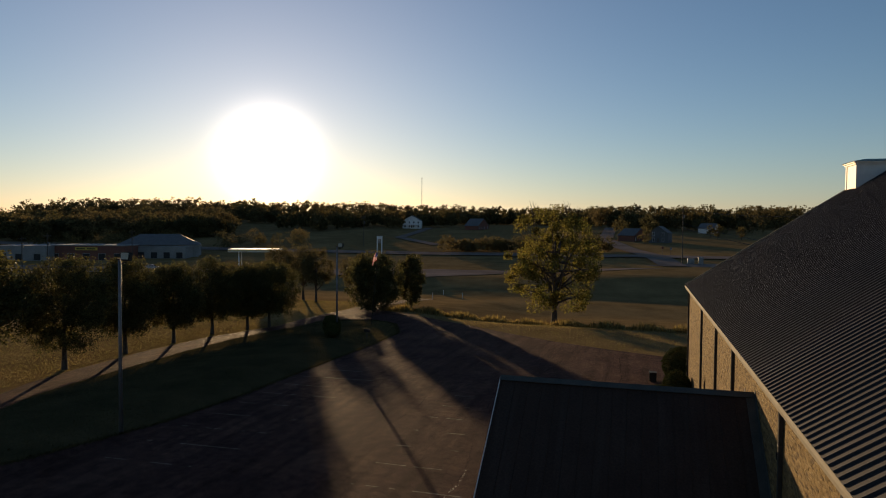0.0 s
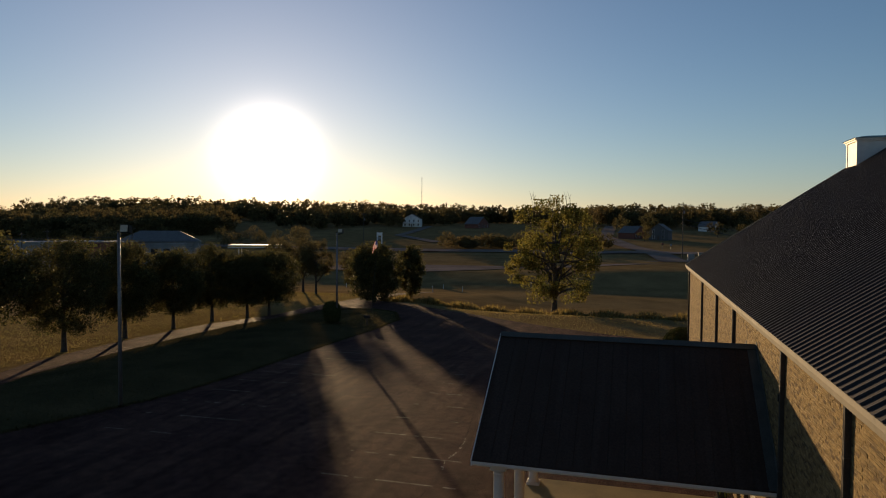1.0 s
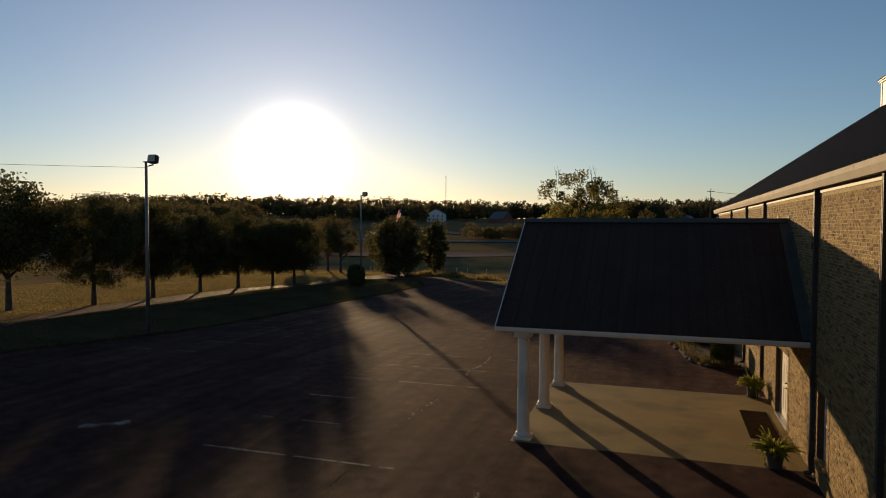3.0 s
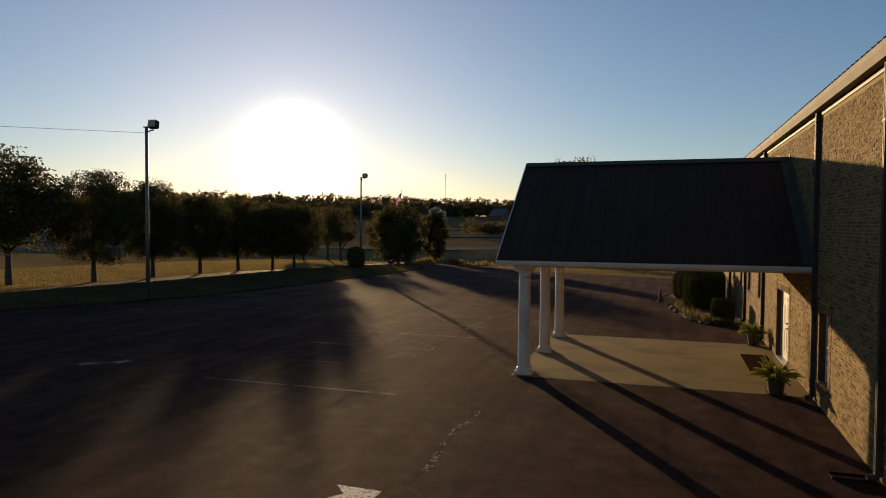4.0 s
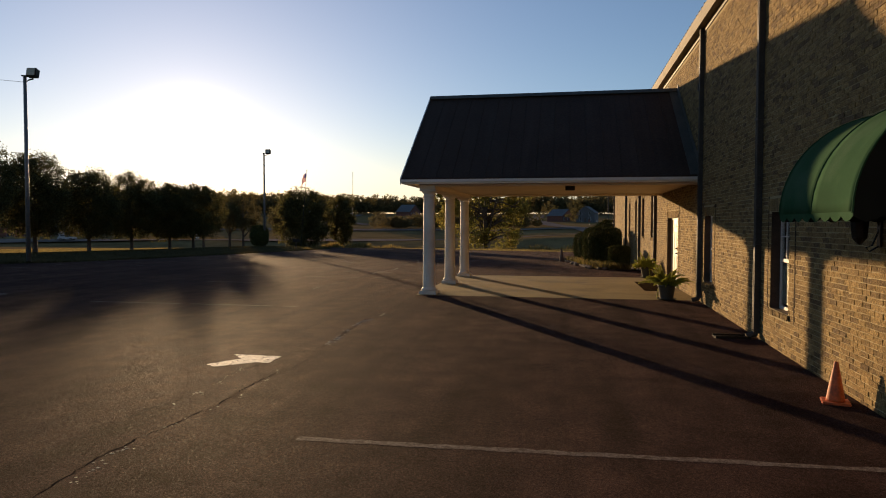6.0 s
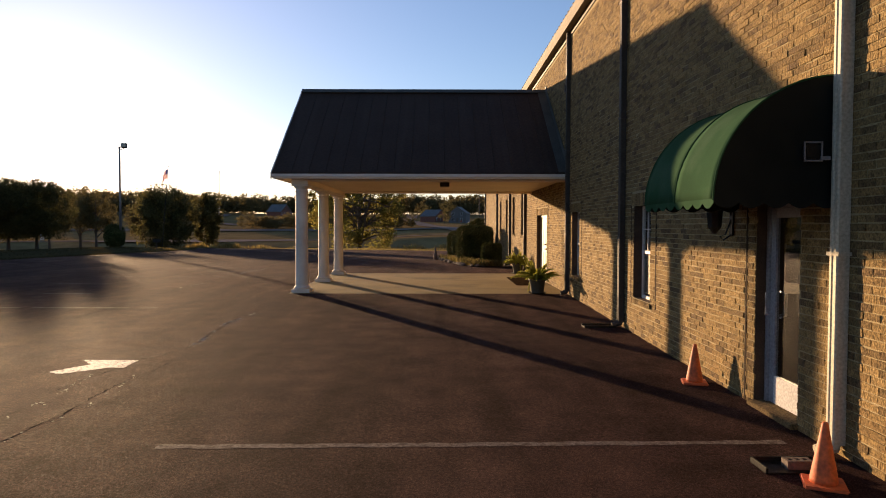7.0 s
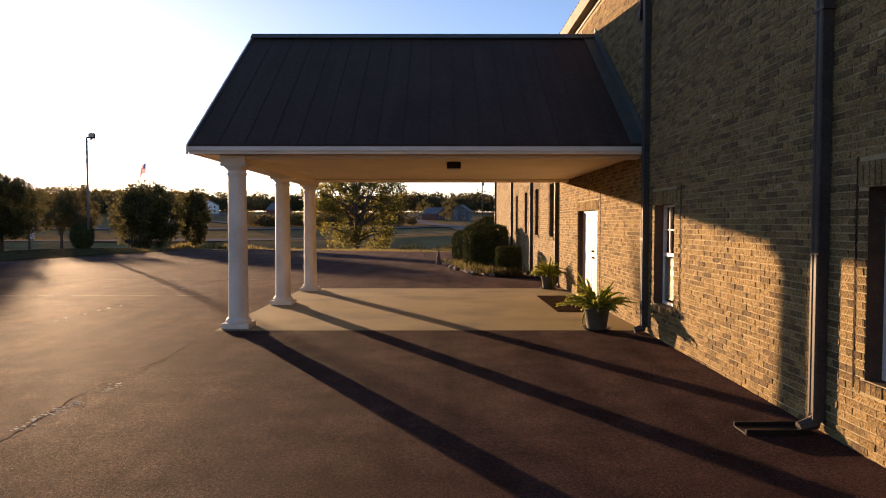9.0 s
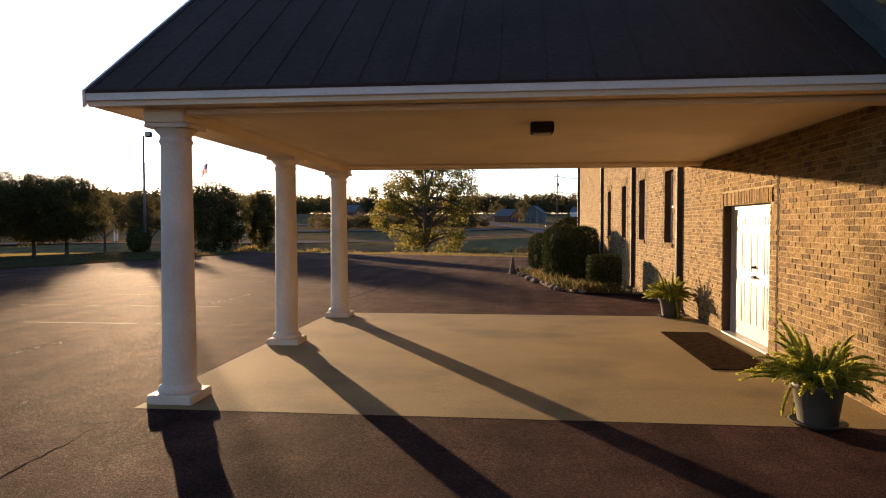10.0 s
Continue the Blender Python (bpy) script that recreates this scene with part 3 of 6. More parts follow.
def rib_mesh(name, length, half, high, mat):
    v = []
    for s in (0, length):
        v += [(s, -half, 0), (s, -half * 0.45, high), (s, half * 0.45, high), (s, half, 0)]
    return poly_mesh(name, v, [(0, 1, 5, 4), (1, 2, 6, 5), (2, 3, 7, 6), (0, 3, 2, 1), (4, 5, 6, 7)], mat)


rib = rib_mesh("roof_rib", run, 0.045, 0.035, ROOF)
for k in range(206):
    put("roof_rib", rib, roof, at=pose(3.15, Y0 + 0.02 + 0.305 * k, 6.769, 0, -math.degrees(SLOPE), 0))
part("rake_trim", boxes((0, -0.03, -0.16, run, 0.03, 0.05), bevel=0.008), GUTTER, building, "pale metal trim along the gable edge", at=pose(3.15, Y1 + 0.27, 6.767, 0, -math.degrees(SLOPE), 0))

# gutter: a box profile with a rolled lip
gt = bmesh.new()
gp = [(3.34, 6.52), (3.34, 6.66), (3.32, 6.66), (3.32, 6.54), (3.2, 6.54), (3.17, 6.6), (3.165, 6.66), (3.14, 6.66), (3.14, 6.6), (3.18, 6.52)]
gp = [(3.35 - (3.34 - x) * 1.05, 6.53 + (z - 6.52) * 1.7) for x, z in gp]
ga, gb = [gt.verts.new((x, Y0, z)) for x, z in gp], [gt.verts.new((x, Y1 + 0.2, z)) for x, z in gp]
for i in range(len(gp)):
    gt.faces.new((ga[i], ga[i - 1], gb[i - 1], gb[i]))
gt.faces.new(ga), gt.faces.new(gb[::-1])
bmesh.ops.recalc_face_normals(gt, faces=gt.faces[:])
gutter = part("gutter", gt, GUTTER, building, "beige metal gutter along the eave")
part("frieze_board", boxes((3.352, Y0, 6.44, WX + 0.01, Y1, 6.6)), DARK_METAL, building)
for k in range(21):
    part("gutter_joint", boxes((3.137, Y0 + 3.05 * k, 6.675, 3.15, Y0 + 3.05 * k + 0.03, 6.772)), GUTTER, gutter)

DOWN = [5.76, 12.25, 17.32, 25.75, 31.2, 38.1, 47.6]


def downspout(y, paint, label):
    """A ribbed square pipe with straps and a bent foot."""
    bm = bmesh.new()
    x1 = WX - 0.004
    prof2 = [(-0.06, 0), (-0.06, -0.09), (-0.045, -0.1), (-0.02, -0.1), (-0.01, -0.092), (0.01, -0.092), (0.02, -0.1), (0.045, -0.1), (0.06, -0.09), (0.06, 0)]
    base = lot_z(3.3, y)
    lo = [bm.verts.new((x1 + b, y + a, base + 0.1)) for a, b in prof2]
    hi = [bm.verts.new((x1 + b, y + a, 6.56)) for a, b in prof2]
    for i in range(len(prof2)):
        bm.faces.new((lo[i], lo[i - 1], hi[i - 1], hi[i]))
    bm.faces.new(lo), bm.faces.new(hi[::-1])
    bmesh.ops.recalc_face_normals(bm, faces=bm.faces[:])
    ob = part("downspout", bm, paint, building, label)
    for z in (1.5, 3.6, 5.6):
        part("strap", boxes((x1 - 0.106, y - 0.085, z, x1 + 0.002, y + 0.085, z + 0.03)), paint, ob)
    el_ = bmesh.new()
    tube(el_, [(x1 - 0.05, y, base + 0.16), (x1 - 0.07, y, base + 0.08), (x1 - 0.2, y, base + 0.04)], [0.065, 0.065, 0.05], 8)
    part("elbow", el_, paint, ob)
    return ob


for y in DOWN:
    if y < 6:
        downspout(y, CREAM_METAL, "cream-painted metal downspout")
    else:
        downspout(y, SPOUT, "dark brown metal downspout")
# a thin conduit high beside the porch roof
cd = bmesh.new()
tube(cd, [(WX - 0.02, 17.75, 6.4), (WX - 0.02, 17.75, 5.3)], [0.018, 0.018], 6)
box(cd, WX - 0.06, 17.71, 5.16, WX, 17.79, 5.32)
part("conduit", cd, DARK_METAL, building)


def window(a, b, c, d):
    """A single-hung window set back in the brick, with grilles above and a blind below."""
    w = thing("window", "", "")
    w.parent = building
    del_keys = [k for k in ("label", "category") if k in w]
    for k in del_keys:
        del w[k]
    xf = WX + 0.13
    mid = (c + d) / 2 - 0.02
    part("frame", boxes((xf + 0.015, a, c, xf + 0.07, a + 0.035, d), (xf + 0.015, b - 0.035, c, xf + 0.07, b, d), (xf + 0.015, a + 0.035, d - 0.04, xf + 0.07, b - 0.035, d), (xf + 0.015, a + 0.035, c, xf + 0.07, b - 0.035, c + 0.045)), WHITE, w)
    part("meeting_rail", boxes((xf + 0.002, a + 0.035, mid, xf + 0.05, b - 0.035, mid + 0.05)), WHITE, w)
    third, high = (b - a) / 3, (mid + d) / 2
    for k in (1, 2):
        part("muntin", boxes((xf + 0.012, a + third * k - 0.008, mid + 0.05, xf + 0.03, a + third * k + 0.008, d - 0.04)), WHITE, w)
    part("muntin", boxes(*[(xf + 0.013, a + third * k + (0.008 if k else 0.035), high, xf + 0.029, a + third * (k + 1) - (0.008 if k < 2 else 0.035), high + 0.016) for k in range(3)]), WHITE, w)
    for za, zb in ((c + 0.045, mid), (mid + 0.05, d - 0.04)):
        p = part("pane", boxes((xf + 0.032, a + 0.035, za, xf + 0.037, b - 0.035, zb)), GLASS, w)
        p.visible_shadow = False
    bl = bmesh.new()
    for k in range(int((mid - c - 0.08) / 0.05)):
        z = c + 0.08 + 0.05 * k
        box(bl, xf + 0.042, a + 0.037, z, xf + 0.047, b - 0.037, z + 0.0485)
    part("blind", bl, BLIND, w, "cream blind behind the lower sash")
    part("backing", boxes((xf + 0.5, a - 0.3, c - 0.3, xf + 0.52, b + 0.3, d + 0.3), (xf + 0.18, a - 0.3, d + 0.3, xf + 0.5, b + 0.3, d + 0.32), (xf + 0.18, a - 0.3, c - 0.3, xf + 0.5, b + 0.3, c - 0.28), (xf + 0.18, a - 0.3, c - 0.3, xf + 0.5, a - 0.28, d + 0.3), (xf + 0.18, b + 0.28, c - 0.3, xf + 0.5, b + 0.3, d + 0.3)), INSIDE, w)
    return w


for o in WINDOWS:
    window(*o)


def panel_leaf(y0, y1, z0, z1, x, parent):
    """A six-panel door leaf: stiles, rails and sunken panels with raised fields."""
    leaf = part("door_leaf", boxes((x, y0, z0, x + 0.045, y1, z1)), DOOR_WHITE, parent, "white six-panel door leaf")
    w = y1 - y0
    cols = [(y0 + 0.11, y0 + w / 2 - 0.05), (y0 + w / 2 + 0.05, y1 - 0.11)]
    rows = [(z0 + 0.22, z0 + 0.86), (z0 + 1.02, z0 + 1.62), (z0 + 1.72, z1 - 0.12)]
    for a, b in cols:
        for c, d in rows:
            bm = bmesh.new()
            e = 0.02
            box(bm, x - 0.008, a, c, x + 0.002, a + e, d), box(bm, x - 0.008, b - e, c, x + 0.002, b, d)
            box(bm, x - 0.008, a + e, c, x + 0.002, b - e, c + e), box(bm, x - 0.008, a + e, d - e, x + 0.002, b - e, d)
            box(bm, x - 0.006, a + 0.045, c + 0.045, x + 0.002, b - 0.045, d - 0.045)
            part("door_panel", bm, DOOR_WHITE, leaf)
    return leaf


a, b, c, d = DOOR
dd = thing("double_door", "closed white double door set back in the brick", "door")
dd.parent = building
xd = WX + 0.13
part("door_frame", boxes((xd - 0.01, a, 0.0, xd + 0.09, a + 0.055, d), (xd - 0.01, b - 0.055, 0.0, xd + 0.09, b, d), (xd - 0.01, a + 0.055, d - 0.06, xd + 0.09, b - 0.055, d), bevel=0.006), DOOR_WHITE, dd)
part("threshold", boxes((WX - 0.02, a, -0.03, xd + 0.1, b, 0.02), bevel=0.005), ALU, dd)
mid = (a + b) / 2
leaf1 = panel_leaf(a + 0.058, mid - 0.003, 0.025, d - 0.063, xd + 0.02, dd)
leaf2 = panel_leaf(mid + 0.003, b - 0.058, 0.025, d - 0.063, xd + 0.02, dd)
for z, r in ((0.98, 0.02), (1.13, 0.02)):
    kn = bmesh.new()
    bmesh.ops.create_uvsphere(kn, u_segments=12, v_segments=8, radius=r, matrix=pose(xd - 0.03, mid - 0.07, z))
    tube(kn, [(xd - 0.02, mid - 0.07, z), (xd + 0.022, mid - 0.07, z)], [0.018, 0.028], 10)
    if z < 1:
        tube(kn, [(xd - 0.03, mid - 0.07, z), (xd - 0.035, mid - 0.15, z)], [0.01, 0.008], 8)
    part("lever" if z < 1 else "deadbolt", kn, BLACK, dd)
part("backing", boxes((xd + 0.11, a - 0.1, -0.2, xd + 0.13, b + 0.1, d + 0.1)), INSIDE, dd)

a, b, c, d = GDOOR
gd = thing("glass_door", "closed glass door in a pale metal frame", "door")
gd.parent = building
xg = WX + 0.13
part("door_frame", boxes((xg - 0.02, b - 0.06, -0.1, xg + 0.1, b, d), (xg - 0.02, a, -0.1, xg + 0.1, a + 0.05, d), (xg - 0.02, a + 0.05, d - 0.06, xg + 0.1, b - 0.06, d), bevel=0.004), ALU, gd)
part("stile", boxes((xg, b - 0.16, -0.06, xg + 0.05, b - 0.062, d - 0.065), (xg, a + 0.053, -0.06, xg + 0.05, a + 0.1, d - 0.065), (xg, a + 0.1, d - 0.16, xg + 0.05, b - 0.16, d - 0.065), bevel=0.004), ALU, gd)
part("kick_plate", boxes((xg - 0.002, a + 0.1, -0.06, xg + 0.05, b - 0.16, 0.22), bevel=0.004), ALU_WHITE, gd, "pale bottom rail")
pn = part("pane", boxes((xg + 0.02, a + 0.1, 0.22, xg + 0.028, b - 0.16, d - 0.16)), DOOR_GLASS, gd)
pn.visible_shadow = False
for y, x in ((b - 0.11, -0.07), (b - 0.24, 0.08)):
    hb = bmesh.new()
    tube(hb, [(xg + 0.01, y, 1.08), (xg + x, y, 1.06), (xg + x, y, 0.84), (xg + 0.01, y, 0.82)], [0.011] * 4, 8)
    part("handle", hb, ALU, gd)
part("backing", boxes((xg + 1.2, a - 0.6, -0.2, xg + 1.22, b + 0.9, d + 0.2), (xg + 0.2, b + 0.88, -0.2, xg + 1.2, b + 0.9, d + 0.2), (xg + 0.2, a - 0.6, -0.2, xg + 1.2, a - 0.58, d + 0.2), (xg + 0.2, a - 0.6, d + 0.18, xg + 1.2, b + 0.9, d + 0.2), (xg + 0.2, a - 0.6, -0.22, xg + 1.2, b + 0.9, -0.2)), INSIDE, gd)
part("door_sill", boxes((WX - 0.06, a - 0.02, -0.16, xg + 0.1, b + 0.02, -0.065), bevel=0.008), BRICK, gd, "brick sill under the glass door")

# steeple base on the ridge by the gable
cup = thing("steeple_base", "square white steeple base with a green metal cap", "steeple")
cup.parent = building
part("body", boxes((12.7, 46.6, 12.2, 16.5, 48.7, 14.62)), WHITE, cup)
part("corner_board", boxes((12.66, 46.56, 12.2, 12.86, 46.76, 14.6)), WHITE, cup)
part("corner_board", boxes((12.66, 48.55, 12.2, 12.86, 48.74, 14.6)), WHITE, cup)
part("cornice", boxes((12.6, 46.5, 14.6, 16.6, 48.8, 14.7), (12.52, 46.42, 14.7, 16.68, 48.88, 14.78)), WHITE, cup)
cp = bmesh.new()
lo = [cp.verts.new(p) for p in ((12.44, 46.34, 14.782), (16.76, 46.34, 14.782), (16.76, 48.96, 14.782), (12.44, 48.96, 14.782))]
hi = [cp.verts.new(p) for p in ((13.2, 46.9, 14.95), (16.0, 46.9, 14.95), (16.0, 48.4, 14.95), (13.2, 48.4, 14.95))]
cp.faces.new(lo[::-1]), cp.faces.new(hi)
for i in range(4):
    cp.faces.new((lo[i - 1], lo[i], hi[i], hi[i - 1]))
part("cap", cp, COPPER, cup, "green metal cap")

# ---------------------------------------------------------------- porch (porte-cochere)
SLAB = sheet("concrete_slab", [(-3.75, 17.55), (3.36, 17.55), (3.36, 24.85), (-3.75, 24.85)], CONCRETE, 0.032, 0.8, "pale stained concrete slab under the porch", "slab")
porch = thing("porch", "drive-through porch with white columns and a brown metal roof", "porch")
PX0, PX1, PYN, PYR, PYF, PZE, PZR = -4.13, WX - 0.005, 17.46, 21.36, 25.26, 3.06, 5.86
pr = bmesh.new()
prof = [(PYN, PZE), (PYR, PZR), (PYF, PZE), (PYF, PZE - 0.03), (PYR, PZR - 0.05), (PYN, PZE - 0.03)]
pa, pb = [pr.verts.new((PX0, y, z)) for y, z in prof], [pr.verts.new((PX1, y, z)) for y, z in prof]
pr.faces.new(pa), pr.faces.new(pb[::-1])
for i in range(6):
    pr.faces.new((pa[i], pa[i - 1], pb[i - 1], pb[i]))
bmesh.ops.recalc_face_normals(pr, faces=pr.faces[:])
proof = part("roof", pr, PROOF, porch, "weathered dark brown standing-seam roof")
prun = math.hypot(PYR - PYN, PZR - PZE)
pang = math.degrees(math.atan2(PZR - PZE, PYR - PYN))
seam = rib_mesh("roof_seam", prun - 0.05, 0.011, 0.012, PROOF)
for k in range(18):
    x = PX0 + 0.06 + 0.43 * k
    put("roof_seam", seam, proof, at=Matrix.Translation((x, PYN + 0.02, PZE + 0.012)) @ pose(0, 0, 0, pang, 0, 0) @ pose(0, 0, 0, 0, 0, 90))
    put("roof_seam", seam, proof, at=Matrix.Translation((x, PYF - 0.02, PZE + 0.012)) @ pose(0, 0, 0, -pang, 0, 0) @ pose(0, 0, 0, 0, 0, -90))
rc = bmesh.new()
for s in (-1, 1):
    v = [rc.verts.new(p) for p in ((PX0, PYR, PZR + 0.05), (PX1, PYR, PZR + 0.05), (PX1, PYR + s * 0.16, PZR - 0.07), (PX0, PYR + s * 0.16, PZR - 0.07))]
    rc.faces.new(v if s < 0 else v[::-1])
rc.normal_update()
bmesh.ops.solidify(rc, geom=rc.faces[:], thickness=0.02)
part("ridge_cap", rc, GREEN_TRIM, porch)
for s, y in ((1, PYN), (-1, PYF)):
    fl = boxes((0, 0.0, 0.012, prun, 0.24, 0.03), (0, 0.0, 0.03, prun, 0.012, 0.2))
    if s > 0:
        m = Matrix.Translation((PX1, y, PZE)) @ pose(0, 0, 0, pang, 0, 0) @ Matrix(((0, -1, 0, 0), (1, 0, 0, 0), (0, 0, 1, 0), (0, 0, 0, 1)))
    else:
        m = Matrix.Translation((PX1 - 0.24, y, PZE)) @ pose(0, 0, 0, -pang, 0, 0) @ pose(0, 0, 0, 0, 0, -90)
    part("flashing", fl, GREEN_TRIM, porch, at=m)
ST = PZE - 0.05
for y, q in ((PYN, 1), (PYF, -1)):
    ya, yb = sorted((y + q * 0.004, y + q * 0.03))
    part("drip_edge", boxes((PX0 + 0.005, ya, PZE - 0.1, PX1, yb, PZE - 0.012), bevel=0.003), WHITE, porch, "pale metal drip edge with water stains")
    ya, yb = sorted((y + q * 0.034, y + q * 0.06))
    part("fascia", boxes((PX0 + 0.01, ya, PZE - 0.15, PX1, yb, PZE - 0.05)), STUCCO, porch)
rk = bmesh.new()
for s in (1, -1):
    y = PYN if s > 0 else PYF
    v = [rk.verts.new((PX0 + 0.002, y + s * p, q)) for p, q in ((0.0, PZE - 0.16), (0.0, PZE + 0.0), (PYR - PYN, PZR + 0.0), (PYR - PYN, PZR - 0.2))]
    rk.faces.new(v if s < 0 else v[::-1])
rk.normal_update()
bmesh.ops.solidify(rk, geom=rk.faces[:], thickness=0.03)
part("rake_board", rk, WHITE, porch)
pg = bmesh.new()
v = [pg.verts.new(p) for p in ((-3.62, PYN + 0.3, 2.87), (-3.62, PYF - 0.3, 2.87), (-3.62, PYF - 0.3, PZE + 0.1), (-3.62, PYR, PZR - 0.12), (-3.62, PYN + 0.3, PZE + 0.1))]
pg.faces.new(v[::-1])
pg.normal_update()
bmesh.ops.solidify(pg, geom=pg.faces[:], thickness=0.05)
part("gable_panel", pg, STUCCO, porch)
CEIL = 2.92
for b in ((PX0 + 0.012, PYN + 0.06, PX1, 18.2), (PX0 + 0.012, 24.5, PX1, PYF - 0.06), (PX0 + 0.012, 18.202, -3.1, 24.498)):
    part("soffit", boxes((b[0], b[1], ST - 0.095, b[2], b[3], ST - 0.08)), STUCCO, porch, "cream soffit board")
part("porch_ceiling", boxes((-3.1, 18.2, CEIL, PX1, 24.5, CEIL + 0.02)), STUCCO, porch, "cream porch ceiling")
part("beam", boxes((-3.68, 17.68, 2.78, -3.26, 24.45, ST - 0.097), bevel=0.01), STUCCO, porch, "cream beam along the column heads")
part("beam", boxes((-3.259, 17.72, 2.855, PX1, 18.0, ST - 0.097), bevel=0.01), STUCCO, porch)
part("beam", boxes((-3.259, 24.13, 2.855, PX1, 24.41, ST - 0.097), bevel=0.01), STUCCO, porch)


def column(y):
    x = -3.47
    base = lot_z(x, y) + 0.02
    prof = [(0.2, base + 0.06), (0.215, base + 0.09), (0.2, base + 0.13), (0.172, base + 0.15), (0.168, base + 0.17), (0.163, base + 0.9), (0.158, 1.6), (0.152, 2.5), (0.15, 2.58), (0.165, 2.6), (0.165, 2.62), (0.152, 2.64), (0.152, 2.67), (0.2, 2.72), (0.205, 2.74)]
    sh = part("column", lathe(prof, 32, x, y), COLUMN, porch, "round painted column, slightly scuffed", smooth=True)
    part("plinth", boxes((x - 0.235, y - 0.235, base - 0.06, x + 0.235, y + 0.235, base + 0.07), bevel=0.012), COLUMN, sh)
    part("capital", boxes((x - 0.22, y - 0.22, 2.735, x + 0.22, y + 0.22, 2.785), bevel=0.008), COLUMN, sh)


for y in (17.93, 21.22, 24.3):
    column(y)
lb = thing("ceiling_light", "dark square porch ceiling light", "ceiling light")
part("housing", boxes((0.12, 19.0, 2.8, 0.38, 19.26, CEIL - 0.001), bevel=0.01), DARK_METAL, lb)
part("diffuser", boxes((0.15, 19.03, 2.785, 0.35, 19.23, 2.8)), BLIND, lb)

# ---------------------------------------------------------------- things by the wall
AY0, AY1, AP, AZ0, AZ1 = 5.88, 7.7, 1.02, 1.95, 2.96
aw = thing("awning", "green canvas quarter-round door awning with a scalloped edge", "awning")


def arc_point(t, y):
    return (WX - AP * math.sin(t), y, AZ0 + (AZ1 - AZ0) * math.cos(t))


for y0, y1 in ((AY0, (AY0 + AY1) / 2), ((AY0 + AY1) / 2, AY1)):
    bm = bmesh.new()
    n, m = 16, 8
    rows = []
    for j in range(m + 1):
        y = y0 + (y1 - y0) * j / m
        sag = -0.02 * math.sin(math.pi * j / m)
        rows.append([])
        for i in range(n + 1):
            x, yy, z = arc_point(math.pi / 2 * i / n, y)
            rows[-1].append(bm.verts.new((x + sag * -math.sin(math.pi / 2 * i / n), yy, z + sag * math.cos(math.pi / 2 * i / n))))
    for j in range(m):
        for i in range(n):
            bm.faces.new((rows[j][i], rows[j][i + 1], rows[j + 1][i + 1], rows[j + 1][i]))
    bm.normal_update()
    bmesh.ops.solidify(bm, geom=bm.faces[:], thickness=0.006)
    part("canvas_panel", bm, AWNING, aw, smooth=True)
for y in (AY0, AY1):
    bm = bmesh.new()
    pts = [arc_point(math.pi / 2 * i / 16, y) for i in range(17)] + [(WX, y, AZ0)]
    bm.faces.new([bm.verts.new(p) for p in pts])
    bm.normal_update()
    bmesh.ops.solidify(bm, geom=bm.faces[:], thickness=0.006)
    part("end_panel", bm, END_SHADE, aw, "canvas end, its shade put into a near-black colour")
for y in (AY0, (AY0 + AY1) / 2, AY1):
    bm = bmesh.new()
    tube(bm, [(lambda p: (p[0] - 0.006 * math.sin(math.pi / 2 * i / 14), p[1], p[2] + 0.006))(arc_point(math.pi / 2 * i / 14, y)) for i in range(15)], [0.009] * 15, 6)
    part("piping", bm, AWNING, aw)


def valance(p0, p1, n, mat=AWNING):
    """One hanging strip with a scalloped lower edge."""
    a, b = Vector(p0), Vector(p1)
    bm = bmesh.new()
    low = []
    for k in range(n, 0, -1):
        low += [a.lerp(b, (k - 1 + t) / n) - Vector((0, 0, 0.035 + 0.045 * math.sin(math.pi * t))) for t in (1, 0.8, 0.6, 0.4, 0.2)]
    low.append(a - Vector((0, 0, 0.035)))
    bm.faces.new([bm.verts.new(q) for q in [a, b] + low])
    bm.normal_update()
    bmesh.ops.solidify(bm, geom=bm.faces[:], thickness=0.005)
    part("valance", bm, mat, aw)


valance((WX - AP - 0.004, AY0, AZ0 + 0.01), (WX - AP - 0.004, AY1, AZ0 + 0.01), 8)
valance((WX, AY0 - 0.008, AZ0 + 0.01), (WX - AP, AY0 - 0.008, AZ0 + 0.01), 5, END_SHADE)
valance((WX - AP, AY1 + 0.008, AZ0 + 0.01), (WX, AY1 + 0.008, AZ0 + 0.01), 5, END_SHADE)

ln = thing("wall_lantern", "black iron wall lantern beside the glass door", "lantern")
lx, ly, lz = WX - 0.2, 7.86, 1.84
part("cage", lathe([(0.02, lz + 0.16), (0.05, lz + 0.13), (0.1, lz + 0.1), (0.098, lz + 0.09), (0.092, lz + 0.09), (0.075, lz - 0.12), (0.05, lz - 0.15), (0.015, lz - 0.19)][::-1], 8, lx, ly), BLACK, ln)
part("glass", lathe([(0.076, lz - 0.11), (0.095, lz + 0.085)], 8, lx, ly), GLASS, ln)
br = bmesh.new()
tube(br, [(lx, ly, lz + 0.15), (lx + 0.02, ly, lz + 0.22), (lx + 0.12, ly, lz + 0.18), (lx + 0.19, ly, lz)], [0.012] * 4, 8)
tube(br, [(lx + 0.19, ly, lz - 0.02), (lx + 0.12, ly, lz - 0.2), (lx + 0.06, ly, lz - 0.22), (lx + 0.1, ly, lz - 0.26), (lx + 0.19, ly, lz - 0.2)], [0.01] * 5, 8)
box(br, lx + 0.18, ly - 0.05, lz - 0.22, WX, ly + 0.05, lz + 0.1, bevel=0.01)
part("bracket", br, BLACK, ln)

